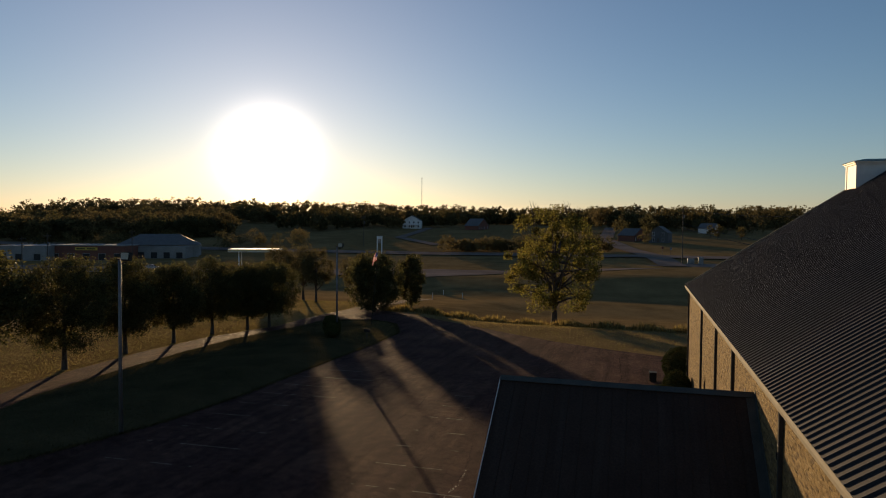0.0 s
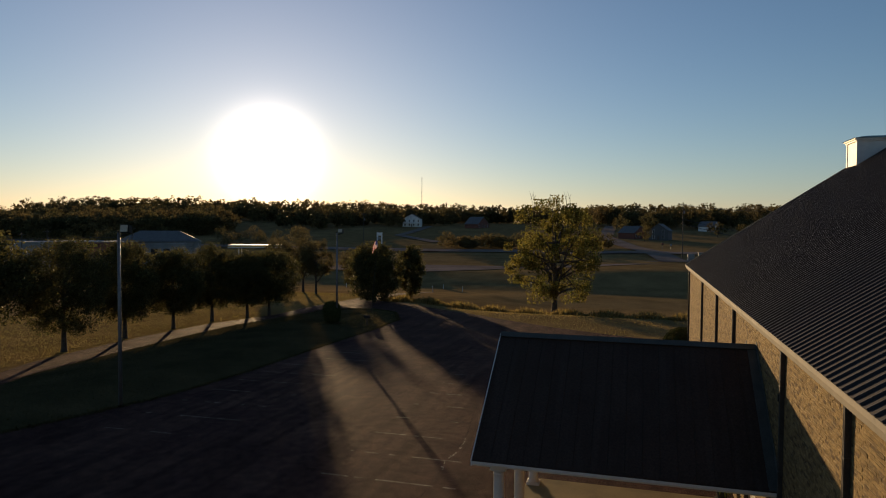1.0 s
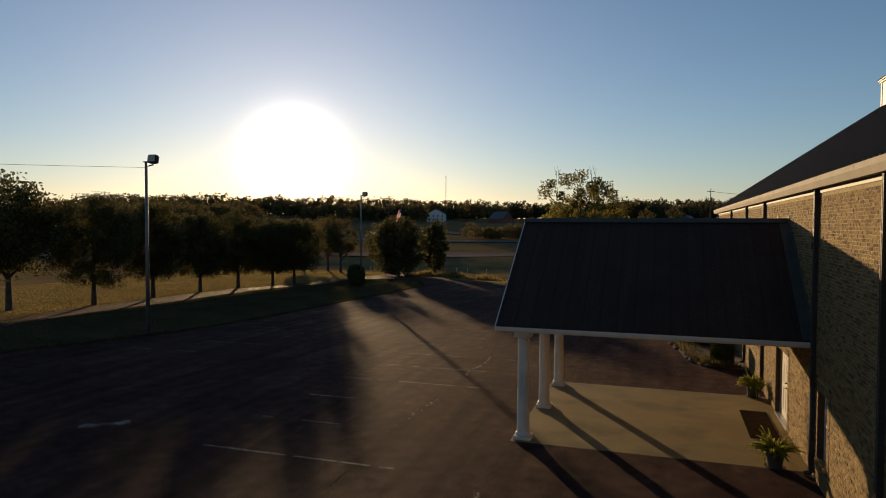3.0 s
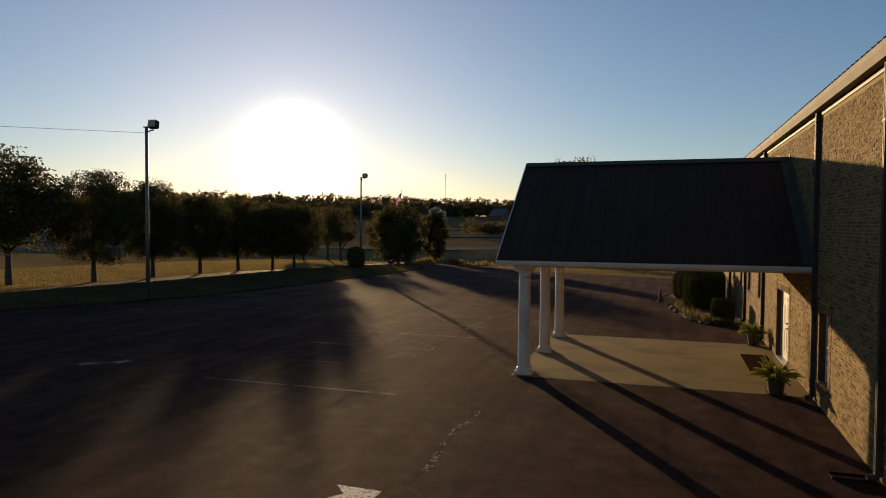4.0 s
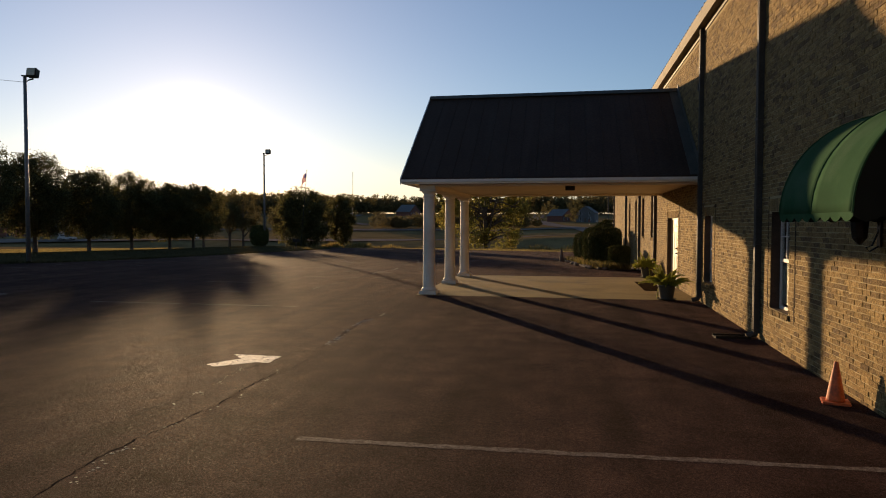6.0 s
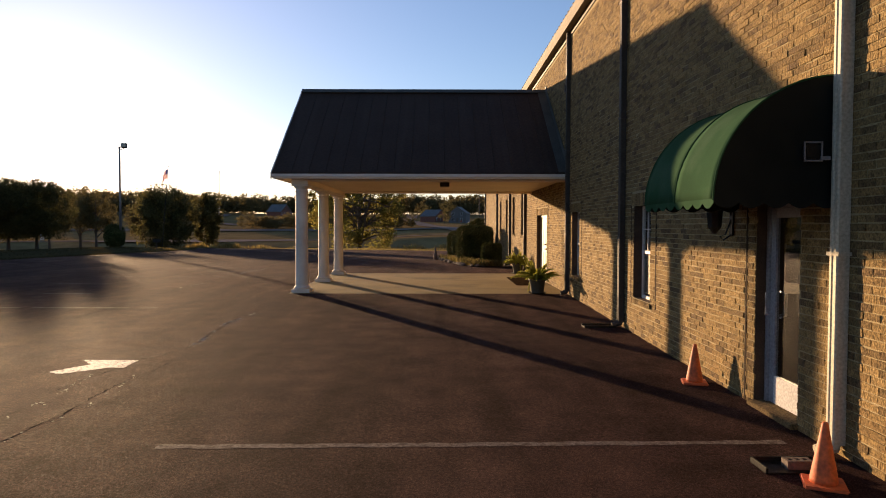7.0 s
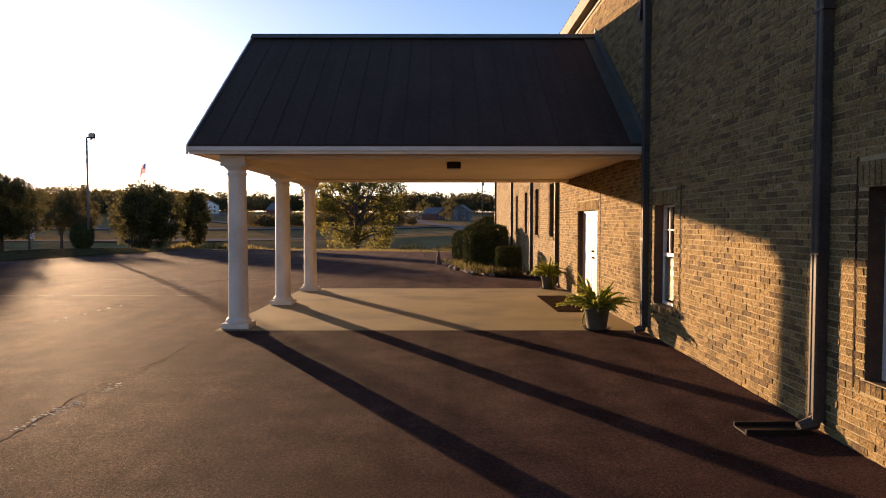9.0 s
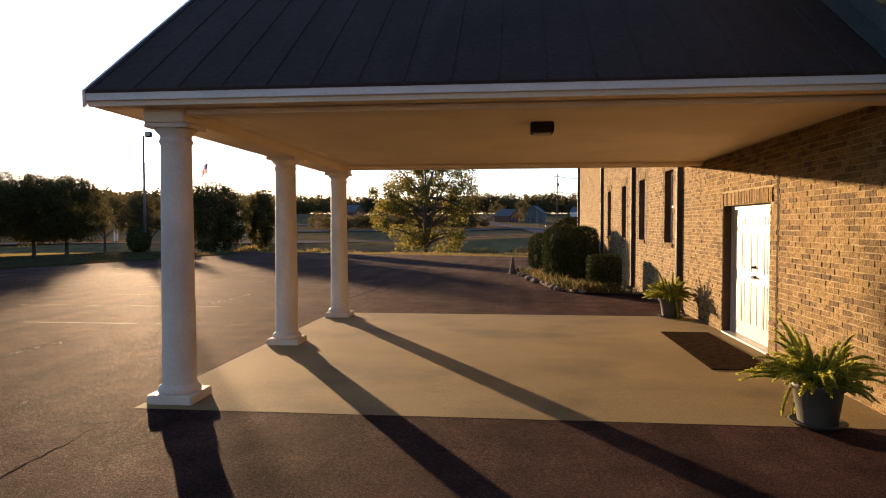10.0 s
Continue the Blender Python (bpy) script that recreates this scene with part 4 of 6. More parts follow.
fl_ = thing("security_light", "small square white-rimmed floodlight on the wall", "floodlight")
part("housing", boxes((3.04, 5.8, 2.26, 3.18, 5.86, 2.41), bevel=0.02), BLACK, fl_)
part("rim", boxes((3.035, 5.785, 2.255, 3.047, 5.8, 2.415), (3.173, 5.785, 2.255, 3.185, 5.8, 2.415), (3.047, 5.785, 2.403, 3.173, 5.8, 2.415), (3.047, 5.785, 2.255, 3.173, 5.8, 2.267), bevel=0.003), BLOCK, fl_)
part("arm", boxes((3.18, 5.81, 2.27, WX - 0.11, 5.83, 2.3)), BLOCK, fl_)


def cone(x, y, h, label, stripe=False, rubber=None):
    z = lot_z(x, y)
    c = thing("traffic_cone", label, "traffic cone", "traffic cones", at=pose(x, y, z, 0, 0, random.uniform(0, 90)))
    r = h * 0.21
    part("shell", lathe([(r, 0.02), (r * 0.97, 0.05), (r * 0.22, h - 0.01), (r * 0.15, h)], 24), rubber or ORANGE, c, smooth=True)
    part("base", boxes((-h * 0.31, -h * 0.31, 0, h * 0.31, h * 0.31, 0.025), bevel=0.01), rubber or ORANGE, c)
    if stripe:
        part("band", lathe([(r * 0.62, h * 0.5), (r * 0.36, h * 0.76)], 24), WHITE, c)
    return c


cone(3.1, 8.2, 0.46, "small faded orange traffic cone by the brick wall")
cone(2.88, 5.15, 0.46, "small faded orange traffic cone near the downspout")
cone(-0.12, 39.4, 0.71, "tall dark brown traffic cone beside the flower bed", rubber=BROWN_RUBBER)

sb = thing("splash_block", "dark plastic splash block under the downspout", "splash block")
bm = bmesh.new()
z = lot_z(2.8, 12.3)
for s in (-1, 1):
    box(bm, 2.66, 12.28 + s * 0.12 - 0.015, z, 3.22, 12.28 + s * 0.12 + 0.015, z + 0.05, bevel=0.006)
box(bm, 2.66, 12.16, z - 0.005, 3.22, 12.4, z + 0.015)
part("trough", bm, BLACK, sb)
tr = thing("rubbish_tray", "crumpled black tray holding a brick", "tray")
z = lot_z(2.8, 5.5)
part("tray", boxes((2.56, 5.35, z, 3.05, 5.62, z + 0.012), (2.56, 5.35, z, 2.58, 5.62, z + 0.05), (2.56, 5.6, z, 3.05, 5.62, z + 0.05), bevel=0.004), BLACK, tr)
part("holed_brick", boxes((2.76, 5.42, z + 0.012, 2.96, 5.45, z + 0.075), (2.76, 5.49, z + 0.012, 2.96, 5.52, z + 0.075), *[(2.76 + k * 0.057, 5.45, z + 0.012, 2.785 + k * 0.057, 5.49, z + 0.075) for k in range(4)]), STONE, tr)
dm = tagged(part("door_mat", boxes((2.34, 19.85, -0.004, 3.1, 22.75, 0.012), bevel=0.006), MAT), "worn dark brown door mat on the slab", "mat")


def fern(x, y, s, label, big, count=95, upright=1.0):
    z = lot_z(x, y) + 0.012
    t = thing("potted_fern", label, "potted plant", "potted ferns", at=pose(x, y, z) @ Matrix.Scale(big, 4))
    part("pot", lathe([(0.13, 0), (0.135, 0.02), (0.17, 0.26), (0.19, 0.27), (0.195, 0.32), (0.18, 0.325), (0.17, 0.28), (0.02, 0.27)], 24), POT, t, "grey plastic pot", smooth=True)
    part("saucer", lathe([(0.17, 0), (0.2, 0.025), (0.19, 0.03), (0.13, 0.012)], 24), POT, t)
    for k in range(count):
        a = RNG.random() * 2 * math.pi
        steep = RNG.random() ** (0.8 if upright < 1.2 else 0.35)
        lng = s * (0.62 + 0.4 * RNG.random())
        out, up = lng * (0.98 - 0.62 * min(steep * upright, 1.25)), lng * (0.3 + 0.72 * steep * upright)
        dirn = np.array([math.cos(a), math.sin(a), 0])
        droop = (0.3 + 0.65 * (1 - steep) + 0.3 * RNG.random()) * (1.0 if upright < 1.2 else 0.6)
        m = 9
        if k % 24 == 5:  # a few old fronds hang down over the rim
            droop, out, up = 2.6, out * 0.55, 0.34
        pts = [dirn * (0.04 + out * (i / m)) + np.array([0, 0, 0.27 + up * (1.25 * (i / m) - droop * (i / m) ** 2.2)]) for i in range(m + 1)]
        wide = 0.0165 * (0.8 + 0.5 * RNG.random())
        rad = [wide * math.sin(math.pi * (0.14 + 0.86 * (i / m) ** 0.75)) ** 0.8 + 0.002 for i in range(m + 1)]
        plume = bmesh.new()
        tube(plume, [tuple(p) for p in pts], rad, 6)
        for i in range(m):
            d = pts[i + 1] - pts[i]
            for r in range(18):
                p0 = pts[i] + d * RNG.random()
                w = RNG.normal(size=3)
                w /= np.linalg.norm(w)
                tip = p0 + w * rad[i] * 2.0 + d * 0.35
                c = np.cross(w, d)
                c = c / (np.linalg.norm(c) + 1e-9) * 0.006
                plume.faces.new([plume.verts.new(v) for v in (p0 - c, p0 + c, tip + c * 0.3, tip - c * 0.3)])
        part("frond", plume, FERN, t)


fern(2.62, 17.62, 0.57, "lush green fern in a grey pot at the slab edge", 1.2)
fern(2.95, 24.75, 0.5, "spreading green fern in a grey pot by the wall", 1.2, 85, 1.1)

# lot markings


def strip(name, x0, y0, x1, y1, w, mat, lift=0.0316, rough_edge=0.0, left=1.0):
    """A painted line of uneven edges; left: the share of the paint that traffic has not worn away."""
    n = max(2, int(math.hypot(x1 - x0, y1 - y0) / 0.12))
    d = np.array([x1 - x0, y1 - y0]) / math.hypot(x1 - x0, y1 - y0)
    s = np.array([-d[1], d[0]])
    v, f = [], []
    for i in range(n + 1):
        p = np.array([x0, y0]) + (np.array([x1, y1]) - (x0, y0)) * i / n
        for k in (-0.5, 0.5):
            q = p + s * w * k * (1 + rough_edge * RNG.normal())
            v.append((q[0], q[1], float(land(*q)) + lift))
    kept = True
    for i in range(n):
        if RNG.random() < 0.22:
            kept = RNG.random() < left
        if kept or i == 0:
            f.append((2 * i, 2 * i + 1, 2 * i + 3, 2 * i + 2))
    return put(name, poly_mesh(name, v, f, mat))


for k in range(11):
    y = 14.72 + 2.73 * k
    tagged(strip("stall_line", -11.25, y, -5.9, y, 0.09, FADED_LINE, rough_edge=0.15, left=0.85 if k == 0 else 0.4), "faded broken white stall line on asphalt", "stall line", "middle row of stall lines", "structure")
for k in range(9):
    y = 25.2 + 2.72 * k
    tagged(strip("stall_line", -23.3, y, -17.85, y + 0.2, 0.09, FADED_LINE, rough_edge=0.15, left=0.35), "faded broken white stall line on asphalt", "stall line", "outer row of stall lines", "structure")
tagged(strip("stall_line", -2.26, 5.97, 3.08, 6.1, 0.1, WORN_LINE, rough_edge=0.2, left=0.97), "worn white stall line by the wall", "stall line", kind="structure")
tagged(strip("stall_line", -15.6, 14.9, -14.5, 15.7, 0.35, FADED_LINE, rough_edge=0.3), "worn patch of white paint", "stall line", kind="structure")
arrow_edge = [(-4.76, 8.76), (-4.58, 8.63), (-4.13, 9.01), (-3.94, 8.99), (-3.95, 9.45), (-4.72, 9.47), (-4.46, 9.19)]
av = []
for (xa, ya), (xb, yb) in zip(arrow_edge, arrow_edge[1:] + arrow_edge[:1]):
    n = max(3, int(math.hypot(xb - xa, yb - ya) / 0.04))
    for i in range(n):
        q = np.array([xa + (xb - xa) * i / n, ya + (yb - ya) * i / n]) + RNG.normal(size=2) * (0.008 if i else 0.0)
        av.append((q[0], q[1], float(land(*q)) + 0.0316))
tagged(put("painted_arrow", poly_mesh("painted_arrow", av, [tuple(range(len(av)))], PAINT_LINE)), "worn white arrow painted on the asphalt", "arrow", kind="structure")


def crack(points, w, broken=0.0, wander=0.03):
    """A ragged crack: short open lengths of uneven width, some of them healed over, with side splits."""
    v, f, pts = [], [], []
    drift = 0.0
    for (xa, ya), (xb, yb) in zip(points, points[1:]):
        n = max(2, int(math.hypot(xb - xa, yb - ya) / 0.07))
        for i in range(n):
            drift = 0.85 * drift + RNG.normal() * wander * 0.5
            pts.append(np.array([xa + (xb - xa) * i / n + drift, ya + (yb - ya) * i / n + RNG.normal() * 0.012]))

    def length(run, wide):
        base = len(v)
        for i, q in enumerate(run):
            d = run[min(i + 1, len(run) - 1)] - run[max(i - 1, 0)]
            d = d / (np.linalg.norm(d) + 1e-6)
            ww = wide * (0.25 + 1.3 * RNG.random()) * min(1.0, 0.3 + 0.4 * min(i, len(run) - 1 - i))
            for k in (-0.5, 0.5):
                e = q + np.array([-d[1], d[0]]) * ww * k
                v.append((e[0], e[1], float(land(*e)) + 0.0308))
        for i in range(len(run) - 1):
            b = base + 2 * i
            f.append((b, b + 1, b + 3, b + 2))

    i = 0
    while i < len(pts) - 2:
        n = int(RNG.integers(5, 16))
        if RNG.random() >= broken:
            length(pts[i:i + n + 1], w)
            if RNG.random() < 0.5:
                q, a = pts[i], RNG.random() * 6.28
                length([q + np.array([math.cos(a), math.sin(a)]) * 0.05 * k + RNG.normal(size=2) * 0.01 for k in range(4)], w * 0.6)
        i += n
    tagged(put("pavement_crack", poly_mesh("pavement_crack", v, f, CRACK)), "ragged open crack in the asphalt", "crack", kind="structure")


crack([(-3.7, 17.0), (-3.66, 14.6), (-3.82, 13.8), (-3.71, 12.7), (-3.7, 11.6), (-3.58, 10.5)], 0.016, 0.15)
crack([(-3.58, 10.5), (-3.75, 9.8), (-3.97, 9.5), (-3.98, 8.97), (-4.11, 8.4), (-4.16, 7.8), (-4.07, 7.3), (-4.2, 6.2)], 0.014, 0.3)
crack([(-3.5, 9.4), (-3.5, 8.7), (-3.61, 8.0), (-3.57, 7.2), (-3.62, 6.6), (-3.7, 5.4), (-3.6, 4.2), (-3.5, 2.4)], 0.018, 0.08)
crack([(-6.9, 12.6), (-6.87, 14.4), (-7.1, 19.9), (-6.98, 22.7), (-7.07, 26.0), (-7.2, 29.1), (-8.2, 36), (-9, 44)], 0.03, 0.45)
crack([(-4.2, 26.0), (-4.1, 33.0), (-3.8, 40), (-3.6, 47)], 0.04, 0.2)
crack([(-13.5, 30.0), (-12.5, 38.0), (-13.5, 46), (-12, 55)], 0.04, 0.2)
crack([(-1.2, 45), (-1.0, 52), (-1.4, 60)], 0.06, 0.2)
crack([(-6.6, 52), (-5.9, 57.5)], 0.1, 0.2)
# crumbled chips along the main crack, some patches along the next one
pv, pf = [], []
for x0, y0, y1, n, size in ((-3.7, 10.3, 14.0, 230, 0.017), (-4.1, 6.8, 9.0, 60, 0.013), (-3.58, 4.0, 9.0, 90, 0.012), (-7.05, 24.5, 29.0, 70, 0.03), (-7.0, 18.5, 21, 30, 0.025)):
    for k in range(n):
        y = y0 + (y1 - y0) * RNG.random()
        if math.sin(y * 4.1) + math.sin(y * 9.7) < -0.3:
            continue
        x = x0 + 0.08 * math.sin(y * 1.9) + RNG.normal() * 0.035
        r, z = size * (0.35 + RNG.random()), float(land(x, y)) + 0.03
        b = len(pv)
        pv += [(x - r, y - r * 0.7, z), (x + r * 0.8, y - r, z), (x + r, y + r * 0.8, z), (x - r * 0.7, y + r, z), (x, y, z + r * 0.18)]
        pf += [(b, b + 1, b + 4), (b + 1, b + 2, b + 4), (b + 2, b + 3, b + 4), (b + 3, b, b + 4)]
tagged(put("gravel", poly_mesh("gravel", pv, pf, CHIPS)), "loose pale asphalt chips along the cracks", "gravel", kind="stuff")

# ---------------------------------------------------------------- flower bed and bushes
BED = [(3.36, 29.3), (2.2, 29.5), (1.5, 29.95), (0.95, 31.6), (0.5, 35.9), (-0.05, 39.6), (0.3, 43.5), (1.2, 46.5), (3.36, 47.5)]
sheet("flower_bed", BED, MULCH, 0.07, 1.0, "mulched flower bed along the wall", "flower bed")
for (xa, ya), (xb, yb) in zip(BED[1:], BED[2:-1]):
    n = max(1, int(math.hypot(xb - xa, yb - ya) / 0.32))
    for i in range(n):
        x, y = xa + (xb - xa) * (i + 0.5) / n, ya + (yb - ya) * (i + 0.5) / n
        if random.random() < 0.45:
            continue
        sx = random.uniform(0.08, 0.2)
        x += random.uniform(-0.12, 0.16)
        bm = bmesh.new()
        bmesh.ops.create_icosphere(bm, subdivisions=2, radius=1)
        for v in bm.verts:
            v.co *= 1 + 0.3 * noise.noise(v.co * 1.7 + Vector((i, y, 0)))
            v.co = Vector((v.co.x * sx, v.co.y * sx * 0.7, v.co.z * sx * 0.45))
        tagged(part("edging_stone", bm, STONE, at=pose(x, y, lot_z(x, y) + 0.06, 0, 0, math.degrees(math.atan2(yb - ya, xb - xa)) + random.uniform(-15, 15))), "rough stone edging the flower bed", "stone", "edging stones")


def bush(x, y, rx, ry, h, n, leaf, label, mat, boxy=3.5, name="bush"):
    """A clipped bush: leaves spread over a rounded block, with woody stems inside."""
    z = float(land(x, y)) + 0.05
    t = thing(name, label, "bush", at=pose(x, y, z))
    d = RNG.normal(size=(n, 3))
    d /= np.linalg.norm(d, axis=1)[:, None]
    k = (np.abs(d) ** boxy).sum(1) ** (-1 / boxy)
    lump = 1 + 0.05 * np.sin(d[:, 0] * 7 + x) * np.cos(d[:, 1] * 6 + y) + 0.04 * RNG.normal(size=n) * (RNG.random(n) < 0.3)
    p = d * (k * lump * (0.8 + 0.2 * RNG.random(n) ** 0.5))[:, None] * np.array([rx, ry, h / 2]) + np.array([0, 0, h / 2 + 0.03])
    put("foliage", quad_mesh("foliage", leaf_quads(p, leaf), mat), t)
    st = bmesh.new()
    for i in range(7):
        a = i * 0.9
        tube(st, [(0.1 * math.cos(a), 0.1 * math.sin(a), -0.08), (rx * 0.4 * math.cos(a), ry * 0.4 * math.sin(a), h * 0.4), (rx * 0.7 * math.cos(a), ry * 0.7 * math.sin(a), h * 0.8)], [0.03, 0.02, 0.008], 6)
    part("stems", st, BARK, t)
    core = bmesh.new()
    bmesh.ops.create_icosphere(core, subdivisions=3, radius=1)
    for v in core.verts:
        kk = (abs(v.co.x) ** boxy + abs(v.co.y) ** boxy + abs(v.co.z) ** boxy) ** (-1 / boxy)
        v.co = Vector((v.co.x * rx * 0.78 * kk, v.co.y * ry * 0.78 * kk, h / 2 + 0.03 + v.co.z * h * 0.39 * kk))
    part("inner_growth", core, LEAF_HEDGE, t)
    return t


bush(2.42, 30.45, 0.45, 0.46, 0.98, 9000, 0.055, "small boxy clipped bush by the wall", LEAF_HEDGE, 7)
bush(2.0, 36.6, 0.98, 1.15, 1.85, 22000, 0.06, "large rounded clipped bush in the bed", LEAF_HEDGE, 6)
bush(1.55, 41.3, 0.95, 1.0, 1.62, 14000, 0.065, "rounded clipped bush at the end of the bed", LEAF_HEDGE, 5)
bush(2.5, 44.8, 0.85, 1.2, 1.9, 8000, 0.1, "loose tall shrub near the building corner", LEAF_HEDGE, 2.2)
bush(3.4, 50.6, 1.6, 1.5, 2.6, 9000, 0.12, "loose dark shrub past the building corner", LEAF_HEDGE, 2.2)
ub = thing("utility_box", "dark metal utility box beside the shrub", "utility box")
z = float(land(1.2, 51.0))
part("cabinet", boxes((0.95, 50.7, z, 1.45, 51.2, z + 0.65), bevel=0.02), DARK_METAL, ub)
part("lid", boxes((0.92, 50.67, z + 0.65, 1.48, 51.23, z + 0.7), bevel=0.015), DARK_METAL, ub)
# grassy plants along the bed edge
q = []
for k in range(1500):
    t = RNG.random()
    i = int(RNG.integers(1, 5))
    (xa, ya), (xb, yb) = BED[i], BED[i + 1]
    x, y = xa + (xb - xa) * t + 0.1 + 0.9 * RNG.random() ** 1.5, ya + (yb - ya) * t
    if math.sin(y * 2.3) + math.sin(y * 5.1 + 1) < -0.4:
        continue
    h, a = 0.12 + 0.22 * RNG.random(), RNG.random() * 6.28
    z = lot_z(x, y) + 0.05
    l = np.array([math.cos(a), math.sin(a), 0])
    b = np.array([x, y, z])
    w = np.array([-l[1], l[0], 0]) * 0.012
    q.append([b - w, b + w, b + l * h * 0.35 + [0, 0, h * 0.7] + w * 0.6, b + l * h * 0.6 + [0, 0, h]])
tagged(put("bed_plants", quad_mesh("bed_plants", np.array(q), BED_PLANT)), "yellowed grassy plants along the bed edge", "plants", kind="stuff")

# ---------------------------------------------------------------- poles and flag


def light_pole(x, y, top, label, turn=0.0):
    z = float(land(x, y))
    t = thing("light_pole", label, "light pole", "lot light poles", at=pose(x, y, z, 0, 0, turn))
    h = top - z
    bm = bmesh.new()
    tube(bm, [(0, 0, -0.3), (0, 0, h * 0.5), (0, 0, h)], [0.11, 0.09, 0.075], 12)
    part("pole", bm, STEEL, t, smooth=True)
    part("cap", boxes((-0.12, -0.12, h, 0.12, 0.12, h + 0.05), bevel=0.01), DARK_METAL, t)
    ar = bmesh.new()
    tube(ar, [(0, 0, h - 0.28), (0.2, 0, h - 0.16), (0.42, 0, h - 0.12)], [0.035, 0.035, 0.035], 8)
    part("arm", ar, DARK_METAL, t)
    hd = bmesh.new()
    box(hd, -0.24, -0.17, -0.21, 0.24, 0.17, 0.21, bevel=0.04)
    head = part("lamp_head", hd, DARK_METAL, t, "boxy dark floodlight head", at=pose(0.4, 0, h + 0.16, -12, 0, 0))
    part("lens", boxes((-0.2, -0.19, -0.17, 0.2, -0.172, 0.17)), BLIND, head)
    return t


light_pole(-25.3, 28.45, 8.86, "tall pale steel light pole on the grass bank", 8)
light_pole(-28.2, 60.4, 8.55, "tall steel light pole on the grass island", 5)


def cable(pts, r, label, sag):
    a, b = Vector(pts[0]), Vector(pts[1])
    cu = bmesh.new()
    n = 20
    tube(cu, [a.lerp(b, i / n) - Vector((0, 0, sag * 4 * (i / n) * (1 - i / n))) for i in range(n + 1)], [r] * (n + 1), 5)
    tagged(part("cable", cu, BLACK), label, "cable")


cable([(-25.3, 28.45, 8.6), (-62.0, -8.0, 8.8)], 0.009, "overhead wire running to the lot light pole", 0.3)

fp = thing("flagpole", "slender leaning flagpole with a striped flag", "flagpole", at=pose(-29.4, 72.2, float(land(-29.4, 72.2)), 0, 5, 0))
bm = bmesh.new()
tube(bm, [(0, 0, -0.2), (0, 0, 4.5), (0, 0, 8.7)], [0.045, 0.032, 0.016], 10)
part("pole", bm, DARK_METAL, fp)
bm = bmesh.new()
bmesh.ops.create_uvsphere(bm, u_segments=12, v_segments=8, radius=0.07, matrix=pose(0, 0, 8.74))
part("ball", bm, BLIND, fp)


def flag_piece(u0, u1, v0, v1, mat):
    bm = bmesh.new()
    n = 10
    rows = []
    for v in (v0, v1):
        rows.append([])
        for i in range(n + 1):
            u = u0 + (u1 - u0) * i / n
            rows[-1].append(bm.verts.new((-u * 0.5 - 0.02, 0.12 * math.sin(u * 9) * u, 8.45 - v * 0.95 - 0.7 * u * u)))
    for i in range(n):
        bm.faces.new((rows[0][i], rows[0][i + 1], rows[1][i + 1], rows[1][i]))
    return part("flag_stripe" if mat is not BLUE else "flag_canton", bm, mat, fp)


for k in range(13):
    u0 = 0.4 if k < 7 else 0.0
    flag_piece(u0, 1.0, k / 13, (k + 1) / 13, RED if k % 2 == 0 else CLOTH)
flag_piece(0.0, 0.4, 0.0, 7 / 13, BLUE)

mb = thing("lawn_sign", "small dark sign on a post in the island", "sign")
z = float(land(-25.6, 61.8))
part("post", boxes((-25.65, 61.75, z, -25.57, 61.83, z + 0.75)), WOOD_POLE, mb)
part("board", boxes((-25.95, 61.72, z + 0.7, -25.27, 61.86, z + 1.0), bevel=0.02), DARK_METAL, mb)

# ---------------------------------------------------------------- trees


def tree(x, y, h, radii, trunk_h, n, leaf, clumps, clump_r, mat, label, lean=(0, 0), hollow=0.4, limbs=9, name="tree", flat=0.6, trunk_r=None, bare=0, boxy=2.0):
    z = float(land(x, y))
    t = thing(name, label, "tree", at=pose(x, y, z))
    cz = h - radii[2]
    p, cc = crown_points(n, radii, clumps, clump_r, hollow, flat, boxy)
    cc = cc + np.array([lean[0], lean[1], cz])
    p = p + np.array([lean[0], lean[1], cz])
    p = p[p[:, 2] > trunk_h * 0.8]
    put("crown", quad_mesh("crown", leaf_quads(p, leaf), mat), t)
    r = trunk_r or h * 0.022
    bm = bmesh.new()
    top = Vector((lean[0] * 0.8, lean[1] * 0.8, cz + radii[2] * 0.5))
    fork = Vector((lean[0] * 0.2, lean[1] * 0.2, trunk_h))
    tube(bm, [(0, 0, -0.3), (0.0, 0, 0.15), fork * 0.55, fork, fork.lerp(top, 0.5), top], [r * 1.5, r * 1.15, r, r * 0.85, r * 0.5, r * 0.12], 10)
    order = RNG.permutation(len(cc))[:limbs]
    for i, k in enumerate(order):
        e = Vector(cc[k])
        s = fork.lerp(top, 0.75 * i / max(1, limbs))
        m = s.lerp(e, 0.5) + Vector((0, 0, 0.06 * h * (0.5 - 0.3 * random.random())))
        tube(bm, [s, s.lerp(m, 0.5), m, e], [r * 0.45, r * 0.36, r * 0.26, r * 0.07], 6)
    for k in range(bare):
        a = RNG.random() * 6.28
        s = Vector((lean[0] + radii[0] * 0.45 * math.cos(a), lean[1], cz + radii[2] * 0.8))
        e = s + Vector((0.5 * math.cos(a * 3), 0.3, radii[2] * 0.3))
        tube(bm, [s, s.lerp(e, 0.5) + Vector((0.15, 0, 0)), e], [0.05, 0.035, 0.012], 5)
        tube(bm, [s.lerp(e, 0.5), e + Vector((0.5, 0, -0.4))], [0.03, 0.01], 5)
    part("trunk", bm, BARK, t, smooth=True)
    return t


